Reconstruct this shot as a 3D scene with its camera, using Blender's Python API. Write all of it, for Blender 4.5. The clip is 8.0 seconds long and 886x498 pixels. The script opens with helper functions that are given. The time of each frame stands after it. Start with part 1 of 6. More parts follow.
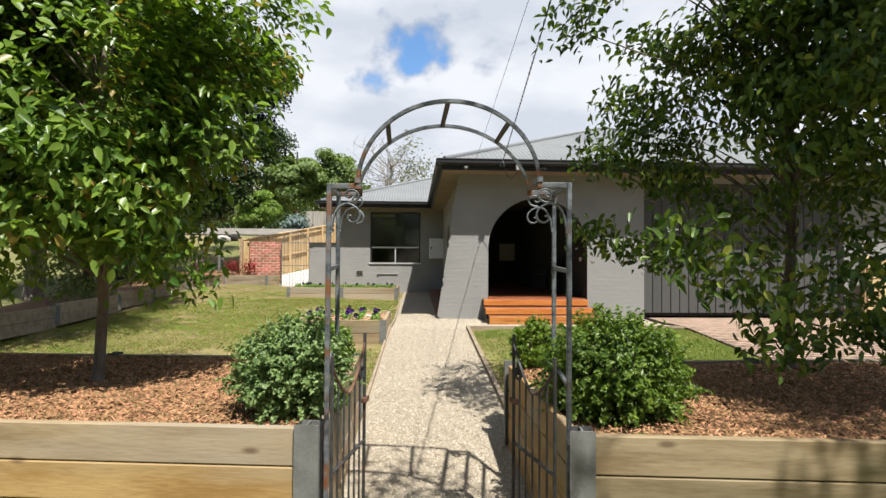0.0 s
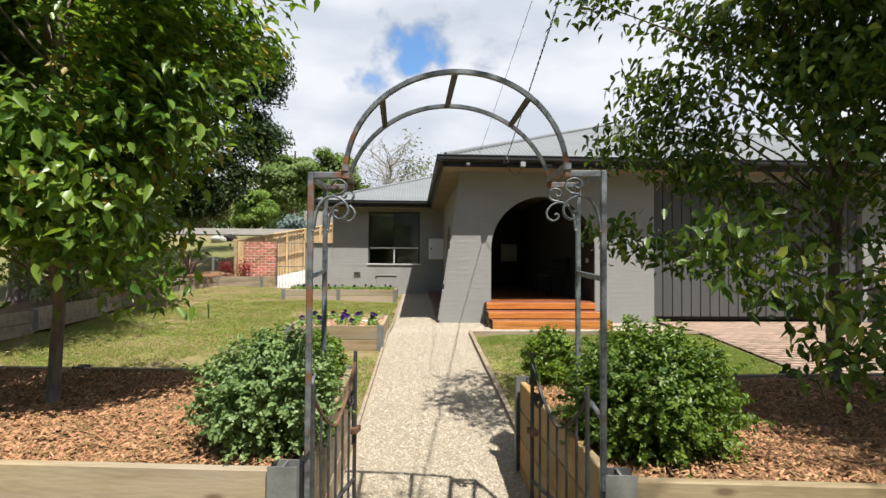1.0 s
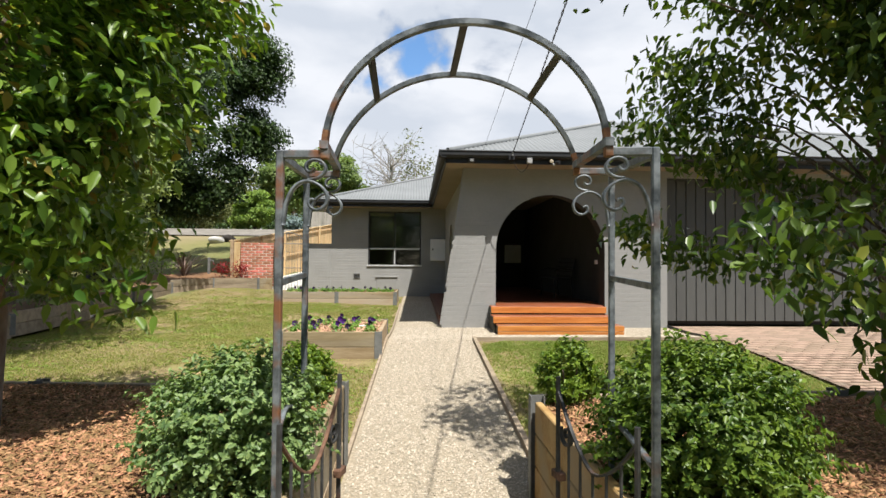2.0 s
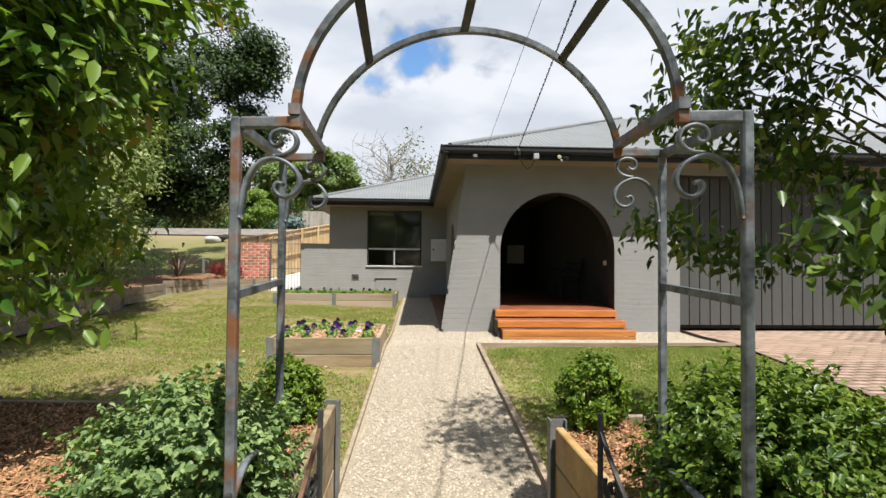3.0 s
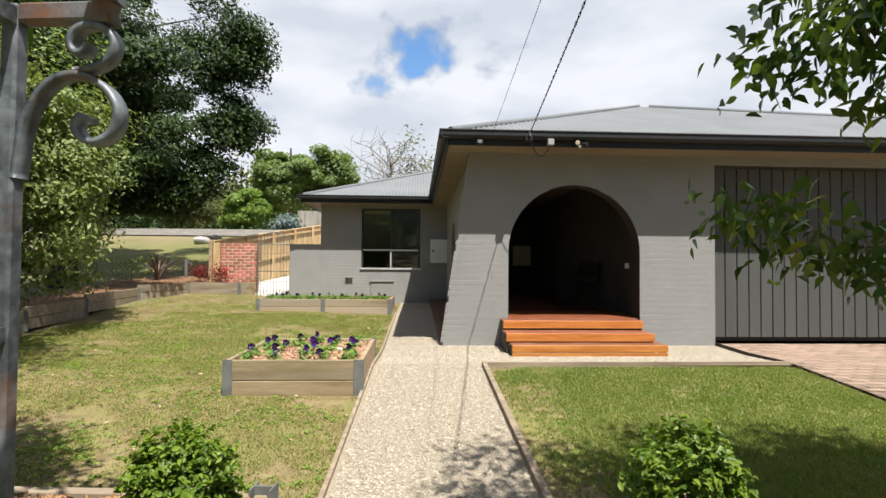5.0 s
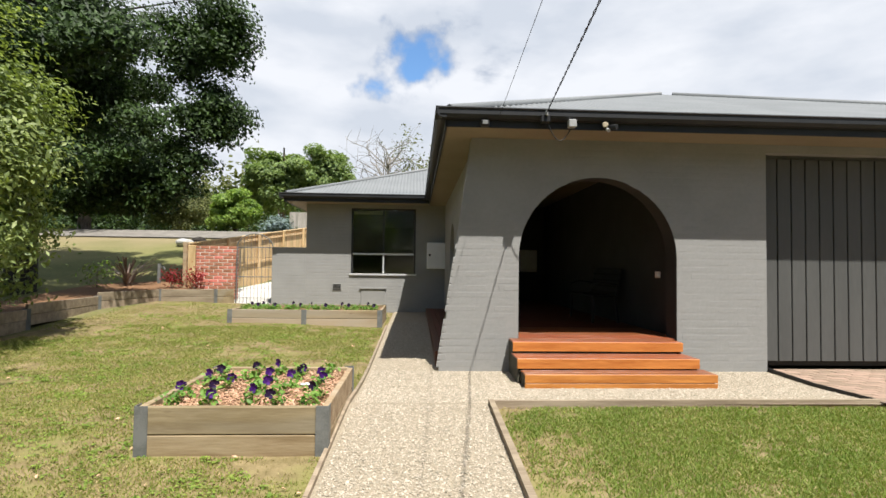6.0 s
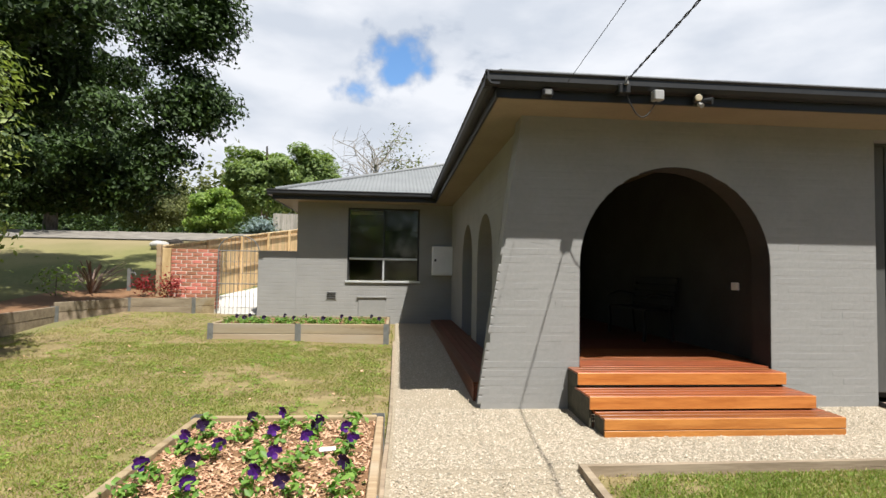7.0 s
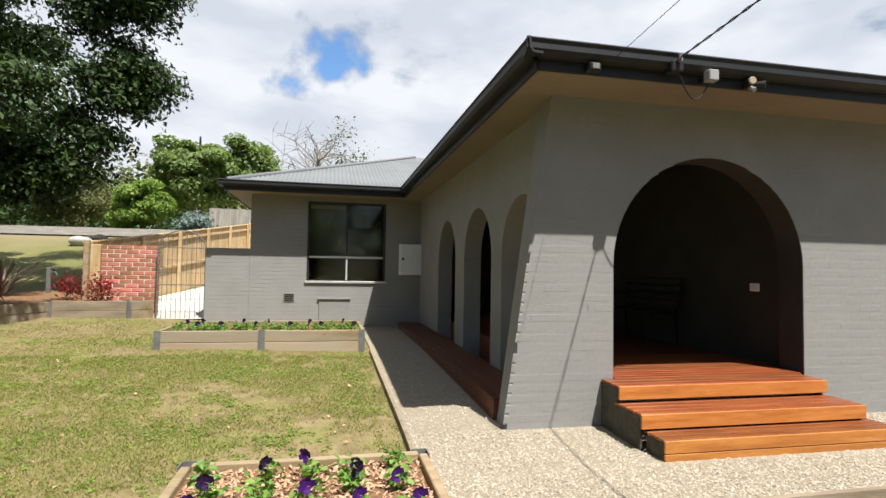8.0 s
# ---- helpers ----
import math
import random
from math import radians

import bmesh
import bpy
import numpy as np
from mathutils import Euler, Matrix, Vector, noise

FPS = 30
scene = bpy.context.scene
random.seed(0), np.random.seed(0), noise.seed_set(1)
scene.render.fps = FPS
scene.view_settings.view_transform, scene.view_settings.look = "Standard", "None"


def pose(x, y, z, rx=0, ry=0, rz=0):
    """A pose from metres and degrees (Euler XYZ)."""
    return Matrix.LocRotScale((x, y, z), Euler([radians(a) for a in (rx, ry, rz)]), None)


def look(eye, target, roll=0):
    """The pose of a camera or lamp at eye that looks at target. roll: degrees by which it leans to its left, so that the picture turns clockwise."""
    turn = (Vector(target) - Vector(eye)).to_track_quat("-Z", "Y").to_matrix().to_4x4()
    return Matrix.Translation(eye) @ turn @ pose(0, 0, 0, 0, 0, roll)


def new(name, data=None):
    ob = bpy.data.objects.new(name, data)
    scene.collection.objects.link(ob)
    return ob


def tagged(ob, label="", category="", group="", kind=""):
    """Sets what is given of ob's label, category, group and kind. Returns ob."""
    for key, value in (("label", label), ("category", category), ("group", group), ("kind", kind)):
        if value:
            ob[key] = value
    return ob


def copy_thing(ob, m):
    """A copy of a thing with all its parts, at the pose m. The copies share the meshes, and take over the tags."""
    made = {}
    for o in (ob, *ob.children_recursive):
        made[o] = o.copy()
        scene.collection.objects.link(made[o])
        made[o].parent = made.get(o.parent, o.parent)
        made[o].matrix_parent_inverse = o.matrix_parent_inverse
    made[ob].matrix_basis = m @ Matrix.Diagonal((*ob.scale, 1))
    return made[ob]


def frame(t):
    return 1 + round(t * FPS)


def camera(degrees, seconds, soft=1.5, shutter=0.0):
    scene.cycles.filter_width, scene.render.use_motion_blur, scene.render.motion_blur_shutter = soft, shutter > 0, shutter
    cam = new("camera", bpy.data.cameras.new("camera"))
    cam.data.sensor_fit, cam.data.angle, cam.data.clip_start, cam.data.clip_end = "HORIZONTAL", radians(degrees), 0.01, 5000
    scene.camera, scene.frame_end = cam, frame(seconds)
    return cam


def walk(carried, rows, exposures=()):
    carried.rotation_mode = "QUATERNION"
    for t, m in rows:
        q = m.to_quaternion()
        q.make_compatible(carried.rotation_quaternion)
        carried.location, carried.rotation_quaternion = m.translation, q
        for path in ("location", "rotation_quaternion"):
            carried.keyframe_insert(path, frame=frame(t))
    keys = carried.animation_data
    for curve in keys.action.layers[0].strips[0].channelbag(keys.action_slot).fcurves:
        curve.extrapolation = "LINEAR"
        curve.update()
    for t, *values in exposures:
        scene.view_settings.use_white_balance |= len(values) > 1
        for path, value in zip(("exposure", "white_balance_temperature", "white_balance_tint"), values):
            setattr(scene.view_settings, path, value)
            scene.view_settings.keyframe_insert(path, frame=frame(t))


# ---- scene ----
cam = camera(79.7, 8.0)
PATH = [
    (0, (-0.448, -0.641, 1.093), (-0.344, 1.356, 1.138), 0.4),
    (0.5, (-0.453, -0.398, 1.1), (-0.347, 1.599, 1.147), 0.4),
    (1, (-0.452, -0.152, 1.113), (-0.345, 1.845, 1.159), 0.4),
    (1.5, (-0.436, 0.096, 1.113), (-0.333, 2.092, 1.163), 0.4),
    (3, (-0.445, 0.805, 1.131), (-0.344, 2.802, 1.182), 0.5),
    (3.5, (-0.442, 1.026, 1.129), (-0.34, 3.023, 1.183), 0.5),
    (4, (-0.406, 1.296, 1.14), (-0.311, 3.293, 1.193), 0.4),
    (4.5, (-0.397, 1.575, 1.149), (-0.3, 3.572, 1.202), 0.5),
    (4.7, (-0.388, 1.719, 1.15), (-0.292, 3.716, 1.204), 0.5),
    (5.8, (-0.265, 3.115, 1.213), (-0.168, 5.111, 1.275), 0.4),
    (6, (-0.265, 3.404, 1.22), (-0.164, 5.4, 1.288), 0.7),
    (6.5, (-0.438, 4.143, 1.248), (-0.33, 6.139, 1.328), 0.9),
    (7, (-0.803, 4.813, 1.272), (-0.632, 6.804, 1.356), 0.9),
    (7.5, (-1.155, 5.37, 1.275), (-0.85, 7.345, 1.358), 1.1),
    (8, (-1.456, 5.651, 1.275), (-1.046, 7.606, 1.358), 0.9),
]
walk(cam, [(t, look(eye, target, roll)) for t, eye, target, roll in PATH])

SUN = Vector((-0.46, 1.0, -2.05)).normalized()   # the way the sunlight goes
sun = new("sun", bpy.data.lights.new("sun", "SUN"))
sun.data.energy, sun.data.angle, sun.data.color = 5.35, radians(0.6), (1.0, 0.965, 0.915)
sun.matrix_world = Matrix.Translation((3, -10, 20)) @ SUN.to_track_quat("-Z", "Y").to_matrix().to_4x4()
scene.view_settings.exposure = 0.72


def make_world():
    """Partly cloudy sky: bright broken cloud over a clear blue one, with one open blue patch."""
    w = bpy.data.worlds.new("sky")
    scene.world = w
    w.use_nodes = True
    nt = w.node_tree
    nt.nodes.clear()
    N, L = nt.nodes.new, nt.links.new
    out, bg = N("ShaderNodeOutputWorld"), N("ShaderNodeBackground")
    sky = N("ShaderNodeTexSky")
    sky.sky_type, sky.sun_disc = "NISHITA", False
    sky.sun_elevation = math.asin(-SUN.z)
    sky.sun_rotation = math.atan2(-SUN.x, -SUN.y)
    co = N("ShaderNodeTexCoord")
    mp = N("ShaderNodeMapping")
    mp.inputs["Scale"].default_value = (1.0, 1.0, 2.2)
    big = N("ShaderNodeTexNoise")
    big.inputs["Scale"].default_value, big.inputs["Detail"].default_value, big.inputs["Roughness"].default_value = 3.2, 7, 0.52
    L(co.outputs["Generated"], mp.inputs["Vector"])
    L(mp.outputs["Vector"], big.inputs["Vector"])
    # the open blue patch
    d = Vector((0.0, 1.0, 0.385)).normalized()
    sub = N("ShaderNodeVectorMath"); sub.operation = "SUBTRACT"
    sub.inputs[1].default_value = d
    sc = N("ShaderNodeVectorMath"); sc.operation = "MULTIPLY"
    sc.inputs[1].default_value = (1.0, 1.0, 1.15)
    ln = N("ShaderNodeVectorMath"); ln.operation = "LENGTH"
    wob = N("ShaderNodeTexNoise")
    wob.inputs["Scale"].default_value, wob.inputs["Detail"].default_value = 9.0, 6
    L(co.outputs["Generated"], wob.inputs["Vector"])
    L(co.outputs["Generated"], sub.inputs[0])
    L(sub.outputs[0], sc.inputs[0])
    L(sc.outputs[0], ln.inputs[0])
    wadd = N("ShaderNodeMath"); wadd.operation = "MULTIPLY_ADD"
    L(wob.outputs["Fac"], wadd.inputs[0])
    wadd.inputs[1].default_value = 0.45
    L(ln.outputs["Value"], wadd.inputs[2])
    hole = N("ShaderNodeMapRange")
    hole.interpolation_type = "SMOOTHSTEP"
    hole.inputs["From Min"].default_value, hole.inputs["From Max"].default_value = 0.225, 0.30
    L(wadd.outputs[0], hole.inputs["Value"])
    cover = N("ShaderNodeMapRange")
    cover.interpolation_type = "SMOOTHSTEP"
    cover.inputs["From Min"].default_value, cover.inputs["From Max"].default_value = 0.46, 0.60
    # the cloud bank thins out towards the sunny side
    sep = N("ShaderNodeSeparateXYZ")
    L(co.outputs["Generated"], sep.inputs[0])
    thin = N("ShaderNodeMath"); thin.operation = "MULTIPLY_ADD"
    L(sep.outputs["Y"], thin.inputs[0]); thin.inputs[1].default_value = 0.24
    L(big.outputs["Fac"], thin.inputs[2])
    L(thin.outputs[0], cover.inputs["Value"])
    mul = N("ShaderNodeMath"); mul.operation = "MULTIPLY"
    L(cover.outputs[0], mul.inputs[0]); L(hole.outputs[0], mul.inputs[1])
    shade = N("ShaderNodeTexNoise")
    shade.inputs["Scale"].default_value, shade.inputs["Detail"].default_value = 4.5, 8
    mp2 = N("ShaderNodeMapping")
    mp2.inputs["Location"].default_value, mp2.inputs["Scale"].default_value = (3.1, 0.4, 1.7), (1.0, 1.0, 2.6)
    L(co.outputs["Generated"], mp2.inputs["Vector"]); L(mp2.outputs["Vector"], shade.inputs["Vector"])
    cr = N("ShaderNodeValToRGB")
    cr.color_ramp.elements[0].position, cr.color_ramp.elements[0].color = 0.36, (6.15, 6.65, 7.5, 1)
    cr.color_ramp.elements[1].position, cr.color_ramp.elements[1].color = 0.62, (8.3, 8.55, 9.1, 1)
    L(shade.outputs["Fac"], cr.inputs["Fac"])
    lift = N("ShaderNodeMix"); lift.data_type, lift.blend_type = "RGBA", "MULTIPLY"
    open_part = N("ShaderNodeMath"); open_part.operation = "SUBTRACT"
    open_part.inputs[0].default_value = 1.0
    L(hole.outputs[0], open_part.inputs[1]); L(open_part.outputs[0], lift.inputs[0])
    lift.inputs[7].default_value = (1.3, 1.7, 2.0, 1)
    L(sky.outputs[0], lift.inputs[6])
    mix = N("ShaderNodeMix"); mix.data_type = "RGBA"
    L(mul.outputs[0], mix.inputs[0]); L(lift.outputs[2], mix.inputs[6]); L(cr.outputs[0], mix.inputs[7])
    bg.inputs["Strength"].default_value = 0.067
    L(mix.outputs[2], bg.inputs["Color"]); L(bg.outputs[0], out.inputs["Surface"])


make_world()


# ---------- materials ----------
def mat(name, a, b, scale=8.0, rough=0.8, metal=0.0, bump=0.2, fine=60.0, c=None, stretch=(1, 1, 1), vary=0.0, island=0.0, spec=0.3, detail=6, cfrom=0.50, cscale=0.23, brick=False, knots=False):
    """A surface of two colours mixed by coarse and fine noise, with relief. vary: brightness by object, island: by loose piece."""
    m = bpy.data.materials.new(name)
    m.use_nodes = True
    nt = m.node_tree
    N, L = nt.nodes.new, nt.links.new
    p = nt.nodes["Principled BSDF"]
    p.inputs["Roughness"].default_value, p.inputs["Metallic"].default_value = rough, metal
    p.inputs["Specular IOR Level"].default_value = spec
    co, mp = N("ShaderNodeTexCoord"), N("ShaderNodeMapping")
    mp.inputs["Scale"].default_value = stretch
    L(co.outputs["Object"], mp.inputs["Vector"])
    n1, n2 = N("ShaderNodeTexNoise"), N("ShaderNodeTexNoise")
    n1.inputs["Scale"].default_value, n1.inputs["Detail"].default_value = scale, detail
    n2.inputs["Scale"].default_value, n2.inputs["Detail"].default_value = fine, 4
    L(mp.outputs[0], n1.inputs["Vector"]); L(mp.outputs[0], n2.inputs["Vector"])
    r = N("ShaderNodeValToRGB")
    r.color_ramp.elements[0].position, r.color_ramp.elements[0].color = 0.34, (*a, 1)
    r.color_ramp.elements[1].position, r.color_ramp.elements[1].color = 0.66, (*b, 1)
    add = N("ShaderNodeMath"); add.operation = "MULTIPLY_ADD"
    L(n2.outputs["Fac"], add.inputs[0]); add.inputs[1].default_value = 0.45
    half = N("ShaderNodeMath"); half.operation = "MULTIPLY_ADD"
    L(n1.outputs["Fac"], half.inputs[0]); half.inputs[1].default_value, half.inputs[2].default_value = 1.0, -0.22
    L(half.outputs[0], add.inputs[2])
    L(add.outputs[0], r.inputs["Fac"])
    col = r.outputs["Color"]
    if c:
        n3 = N("ShaderNodeTexNoise")
        n3.inputs["Scale"].default_value, n3.inputs["Detail"].default_value = scale * cscale, 5
        L(mp.outputs[0], n3.inputs["Vector"])
        mr = N("ShaderNodeMapRange")
        mr.inputs["From Min"].default_value, mr.inputs["From Max"].default_value = cfrom, cfrom + 0.13
        L(n3.outputs["Fac"], mr.inputs["Value"])
        mx = N("ShaderNodeMix"); mx.data_type = "RGBA"
        L(mr.outputs[0], mx.inputs[0]); L(col, mx.inputs[6]); mx.inputs[7].default_value = (*c, 1)
        col = mx.outputs[2]
    if knots:
        vo, km = N("ShaderNodeTexVoronoi"), N("ShaderNodeMapping")
        km.inputs["Scale"].default_value = (1.5, 3.0, 4.0)
        vo.inputs["Scale"].default_value = 0.8
        L(co.outputs["Object"], km.inputs["Vector"]); L(km.outputs[0], vo.inputs["Vector"])
        kr = N("ShaderNodeMapRange")
        kr.inputs["From Min"].default_value, kr.inputs["From Max"].default_value = 0.075, 0.03
        kr.inputs["To Max"].default_value = 0.75
        L(vo.outputs["Distance"], kr.inputs["Value"])
        mx = N("ShaderNodeMix"); mx.data_type = "RGBA"
        L(kr.outputs[0], mx.inputs[0]); L(col, mx.inputs[6]); mx.inputs[7].default_value = (0.10, 0.055, 0.03, 1)
        col = mx.outputs[2]
    for amount, node, sock in ((vary, "ShaderNodeObjectInfo", "Random"), (island, "ShaderNodeNewGeometry", "Random Per Island")):
        if amount:
            src = N(node)
            mr = N("ShaderNodeMapRange")
            mr.inputs["To Min"].default_value, mr.inputs["To Max"].default_value = 1 - amount, 1 + amount
            L(src.outputs[sock], mr.inputs["Value"])
            hs = N("ShaderNodeHueSaturation")
            L(mr.outputs[0], hs.inputs["Value"]); L(col, hs.inputs["Color"])
            hu = N("ShaderNodeMapRange")
            hu.inputs["To Min"].default_value, hu.inputs["To Max"].default_value = 0.5 + 0.04 * amount, 0.5 - 0.04 * amount
            L(src.outputs[sock], hu.inputs["Value"]); L(hu.outputs[0], hs.inputs["Hue"])
            col = hs.outputs[0]
    L(col, p.inputs["Base Color"])
    if bump:
        bp = N("ShaderNodeBump")
        bp.inputs["Strength"].default_value, bp.inputs["Distance"].default_value = bump, 0.01
        L(add.outputs[0], bp.inputs["Height"]); L(bp.outputs[0], p.inputs["Normal"])
        if brick:
            sp, cb, br = N("ShaderNodeSeparateXYZ"), N("ShaderNodeCombineXYZ"), N("ShaderNodeTexBrick")
            L(co.outputs["Object"], sp.inputs[0])
            sm = N("ShaderNodeMath"); sm.operation = "ADD"
            L(sp.outputs["X"], sm.inputs[0]); L(sp.outputs["Y"], sm.inputs[1])
            L(sm.outputs[0], cb.inputs["X"]); L(sp.outputs["Z"], cb.inputs["Y"])
            L(cb.outputs[0], br.inputs["Vector"])
            br.inputs["Scale"].default_value, br.inputs["Mortar Size"].default_value, br.inputs["Mortar Smooth"].default_value = 1.0, 0.006, 0.3
            br.inputs["Brick Width"].default_value, br.inputs["Row Height"].default_value = 0.24, 0.086
            b2 = N("ShaderNodeBump")
            b2.invert = True
            b2.inputs["Strength"].default_value, b2.inputs["Distance"].default_value = 0.7, 0.006
            L(br.outputs["Fac"], b2.inputs["Height"]); L(bp.outputs[0], b2.inputs["Normal"]); L(b2.outputs[0], p.inputs["Normal"])
    return m


def leaf_mat(name, a, b, new_growth=None, rough=0.42, through_light=0.35):
    """Leaves: two greens by leaf, some light coming through."""
    m = bpy.data.materials.new(name)
    m.use_nodes = True
    nt = m.node_tree
    N, L = nt.nodes.new, nt.links.new
    p, out = nt.nodes["Principled BSDF"], nt.nodes["Material Output"]
    p.inputs["Roughness"].default_value, p.inputs["Specular IOR Level"].default_value = rough, 0.3
    g = N("ShaderNodeNewGeometry")
    r = N("ShaderNodeValToRGB")
    r.color_ramp.elements[0].color, r.color_ramp.elements[1].color = (*a, 1), (*b, 1)
    if new_growth:
        e = r.color_ramp.elements.new(0.95)
        e.color = (*b, 1)
        r.color_ramp.elements[-1].color = (*new_growth, 1)
    co, n1 = N("ShaderNodeTexCoord"), N("ShaderNodeTexNoise")
    n1.inputs["Scale"].default_value = 1.6
    L(co.outputs["Object"], n1.inputs["Vector"])
    ma = N("ShaderNodeMath"); ma.operation = "MULTIPLY_ADD"
    L(n1.outputs["Fac"], ma.inputs[0]); ma.inputs[1].default_value, ma.inputs[2].default_value = 0.7, -0.32
    ad = N("ShaderNodeMath"); ad.operation = "ADD"; ad.use_clamp = True
    L(g.outputs["Random Per Island"], ad.inputs[0]); L(ma.outputs[0], ad.inputs[1])
    L(ad.outputs[0], r.inputs["Fac"]); L(r.outputs[0], p.inputs["Base Color"])
    t = N("ShaderNodeBsdfTranslucent")
    gm = N("ShaderNodeMix"); gm.data_type, gm.blend_type = "RGBA", "MULTIPLY"
    gm.inputs[0].default_value = 1.0
    gm.inputs[7].default_value = (1.5, 1.6, 0.7, 1)
    L(r.outputs[0], gm.inputs[6]); L(gm.outputs[2], t.inputs["Color"])
    mx = N("ShaderNodeMixShader")
    mx.inputs[0].default_value = through_light
    L(p.outputs[0], mx.inputs[1]); L(t.outputs[0], mx.inputs[2]); L(mx.outputs[0], out.inputs["Surface"])
    return m


M_WALL = mat("grey_painted_brick", (0.229, 0.2265, 0.214), (0.257, 0.254, 0.24), 2.0, 0.72, 0, 0.4, 20)
M_WALL_FAR = mat("grey_painted_brickwork", (0.247, 0.2445, 0.231), (0.276, 0.273, 0.258), 2.0, 0.72, 0, 0.25, 38, brick=True)
# wall grey darkened to near black: the interior's shade put into the colour
M_INNER_SHADE = mat("shaded_grey_wall", (0.035, 0.034, 0.032), (0.045, 0.044, 0.042), 2.0, 0.8, 0, 0.15, 40)
M_TRIM = mat("charcoal_gutter_steel", (0.0176, 0.0184, 0.0192), (0.024, 0.0248, 0.0256), 3.0, 0.5, 0, 0.02, 30, spec=0.3)
M_SOFFIT = mat("tan_soffit_paint", (0.215, 0.175, 0.12), (0.25, 0.207, 0.143), 1.5, 0.75, 0, 0.05, 30)
M_ROOF = mat("grey_corrugated_steel", (0.1485, 0.1575, 0.1575), (0.18, 0.189, 0.189), 1.2, 0.55, 0.0, 0.02, 20, spec=0.5)
M_GARAGE = mat("dark_grey_garage_panels", (0.066, 0.067, 0.063), (0.081, 0.082, 0.077), 2.5, 0.55, 0, 0.05, 40, stretch=(1, 1, 0.15))
M_DECK = mat("oiled_orange_hardwood", (0.15, 0.036, 0.01), (0.26, 0.077, 0.022), 5.0, 0.34, 0, 0.2, 30, stretch=(0.35, 3, 3), vary=0.22, spec=0.45)
M_DECK_FACE = mat("golden_hardwood_fascia", (0.34, 0.118, 0.022), (0.48, 0.195, 0.044), 5.0, 0.4, 0, 0.2, 30, stretch=(0.35, 3, 3), vary=0.15, spec=0.45)
# darker copy of the oiled hardwood: the decks' shade put into the colour
M_DECK_SHADE = mat("shaded_red_decking", (0.095, 0.028, 0.014), (0.14, 0.042, 0.019), 5.0, 0.5, 0, 0.2, 30, stretch=(0.35, 3, 3), vary=0.2)
M_SLEEPER = mat("weathered_pine_sleeper", (0.21, 0.148, 0.078), (0.335, 0.26, 0.157), 3.0, 0.8, 0, 0.35, 22, c=(0.30, 0.255, 0.185), stretch=(0.35, 3.2, 3.2), vary=0.2, knots=True)
M_SLEEPER_GOLD = mat("golden_pine_sleeper", (0.265, 0.155, 0.05), (0.385, 0.26, 0.105), 3.0, 0.75, 0, 0.35, 22, c=(0.29, 0.22, 0.125), stretch=(0.35, 3.2, 3.2), vary=0.14, knots=True)
M_SLEEPER_GREY = mat("greyed_pine_sleeper", (0.20, 0.155, 0.105), (0.31, 0.25, 0.175), 3.0, 0.85, 0, 0.35, 22, stretch=(0.35, 3.2, 3.2), vary=0.14)
M_GALV = mat("galvanised_steel", (0.125, 0.127, 0.118), (0.18, 0.182, 0.17), 9.0, 0.6, 0.15, 0.03, 70)
M_IRON = mat("worn_painted_iron", (0.05, 0.058, 0.063), (0.17, 0.188, 0.198), 13.0, 0.5, 0.25, 0.3, 60, c=(0.15, 0.066, 0.03), cfrom=0.60, cscale=0.45)
M_IRON_RUSTY = mat("rust_spotted_iron", (0.055, 0.062, 0.066), (0.17, 0.185, 0.192), 13.0, 0.55, 0.2, 0.3, 60, c=(0.18, 0.078, 0.036), cfrom=0.485, cscale=0.6)
M_IRON_DARK = mat("dark_worn_iron", (0.03, 0.029, 0.028), (0.065, 0.064, 0.062), 12.0, 0.6, 0.2, 0.25, 60, c=(0.09, 0.038, 0.02), cfrom=0.60, cscale=0.6)
M_RUST_ORANGE = mat("orange_rust", (0.11, 0.05, 0.026), (0.235, 0.115, 0.05), 26.0, 0.85, 0.05, 0.4, 90, c=(0.12, 0.12, 0.12), cfrom=0.5, cscale=0.5)
M_RUST = mat("rusted_iron", (0.075, 0.042, 0.027), (0.17, 0.09, 0.055), 14.0, 0.8, 0.1, 0.3, 60)
M_GRAVEL = mat("cream_gravel_bed", (0.235, 0.195, 0.136), (0.345, 0.295, 0.215), 55.0, 0.9, 0, 1.0, 120)
M_PEBBLE = mat("cream_pebbles", (0.3, 0.257, 0.19), (0.43, 0.378, 0.295), 30.0, 0.85, 0, 0.1, 90, island=0.34)
M_SOIL = mat("dry_lawn_soil", (0.15, 0.118, 0.05), (0.255, 0.197, 0.1), 7.0, 0.95, 0, 0.8, 45, c=(0.19, 0.175, 0.06), cscale=0.25)
M_FIELD = mat("field_grass", (0.095, 0.11, 0.03), (0.17, 0.16, 0.06), 0.35, 0.95, 0, 0.5, 8, c=(0.22, 0.18, 0.095))
M_GRASS = leaf_mat("lawn_grass", (0.125, 0.18, 0.028), (0.27, 0.275, 0.072), (0.42, 0.33, 0.16), 0.6, 0.3)
M_GRASS_GREEN = leaf_mat("green_lawn_grass", (0.115, 0.19, 0.028), (0.25, 0.295, 0.068), (0.38, 0.33, 0.14), 0.6, 0.3)
M_STRAW = leaf_mat("straw_grass", (0.2, 0.165, 0.06), (0.36, 0.3, 0.14), None, 0.7, 0.2)
M_WEED = leaf_mat("lawn_weed_leaves", (0.11, 0.19, 0.028), (0.24, 0.31, 0.06), None, 0.55, 0.3)
M_MULCH_BED = mat("bark_mulch_bed", (0.125, 0.066, 0.032), (0.235, 0.13, 0.066), 40.0, 0.95, 0, 0.8, 90)
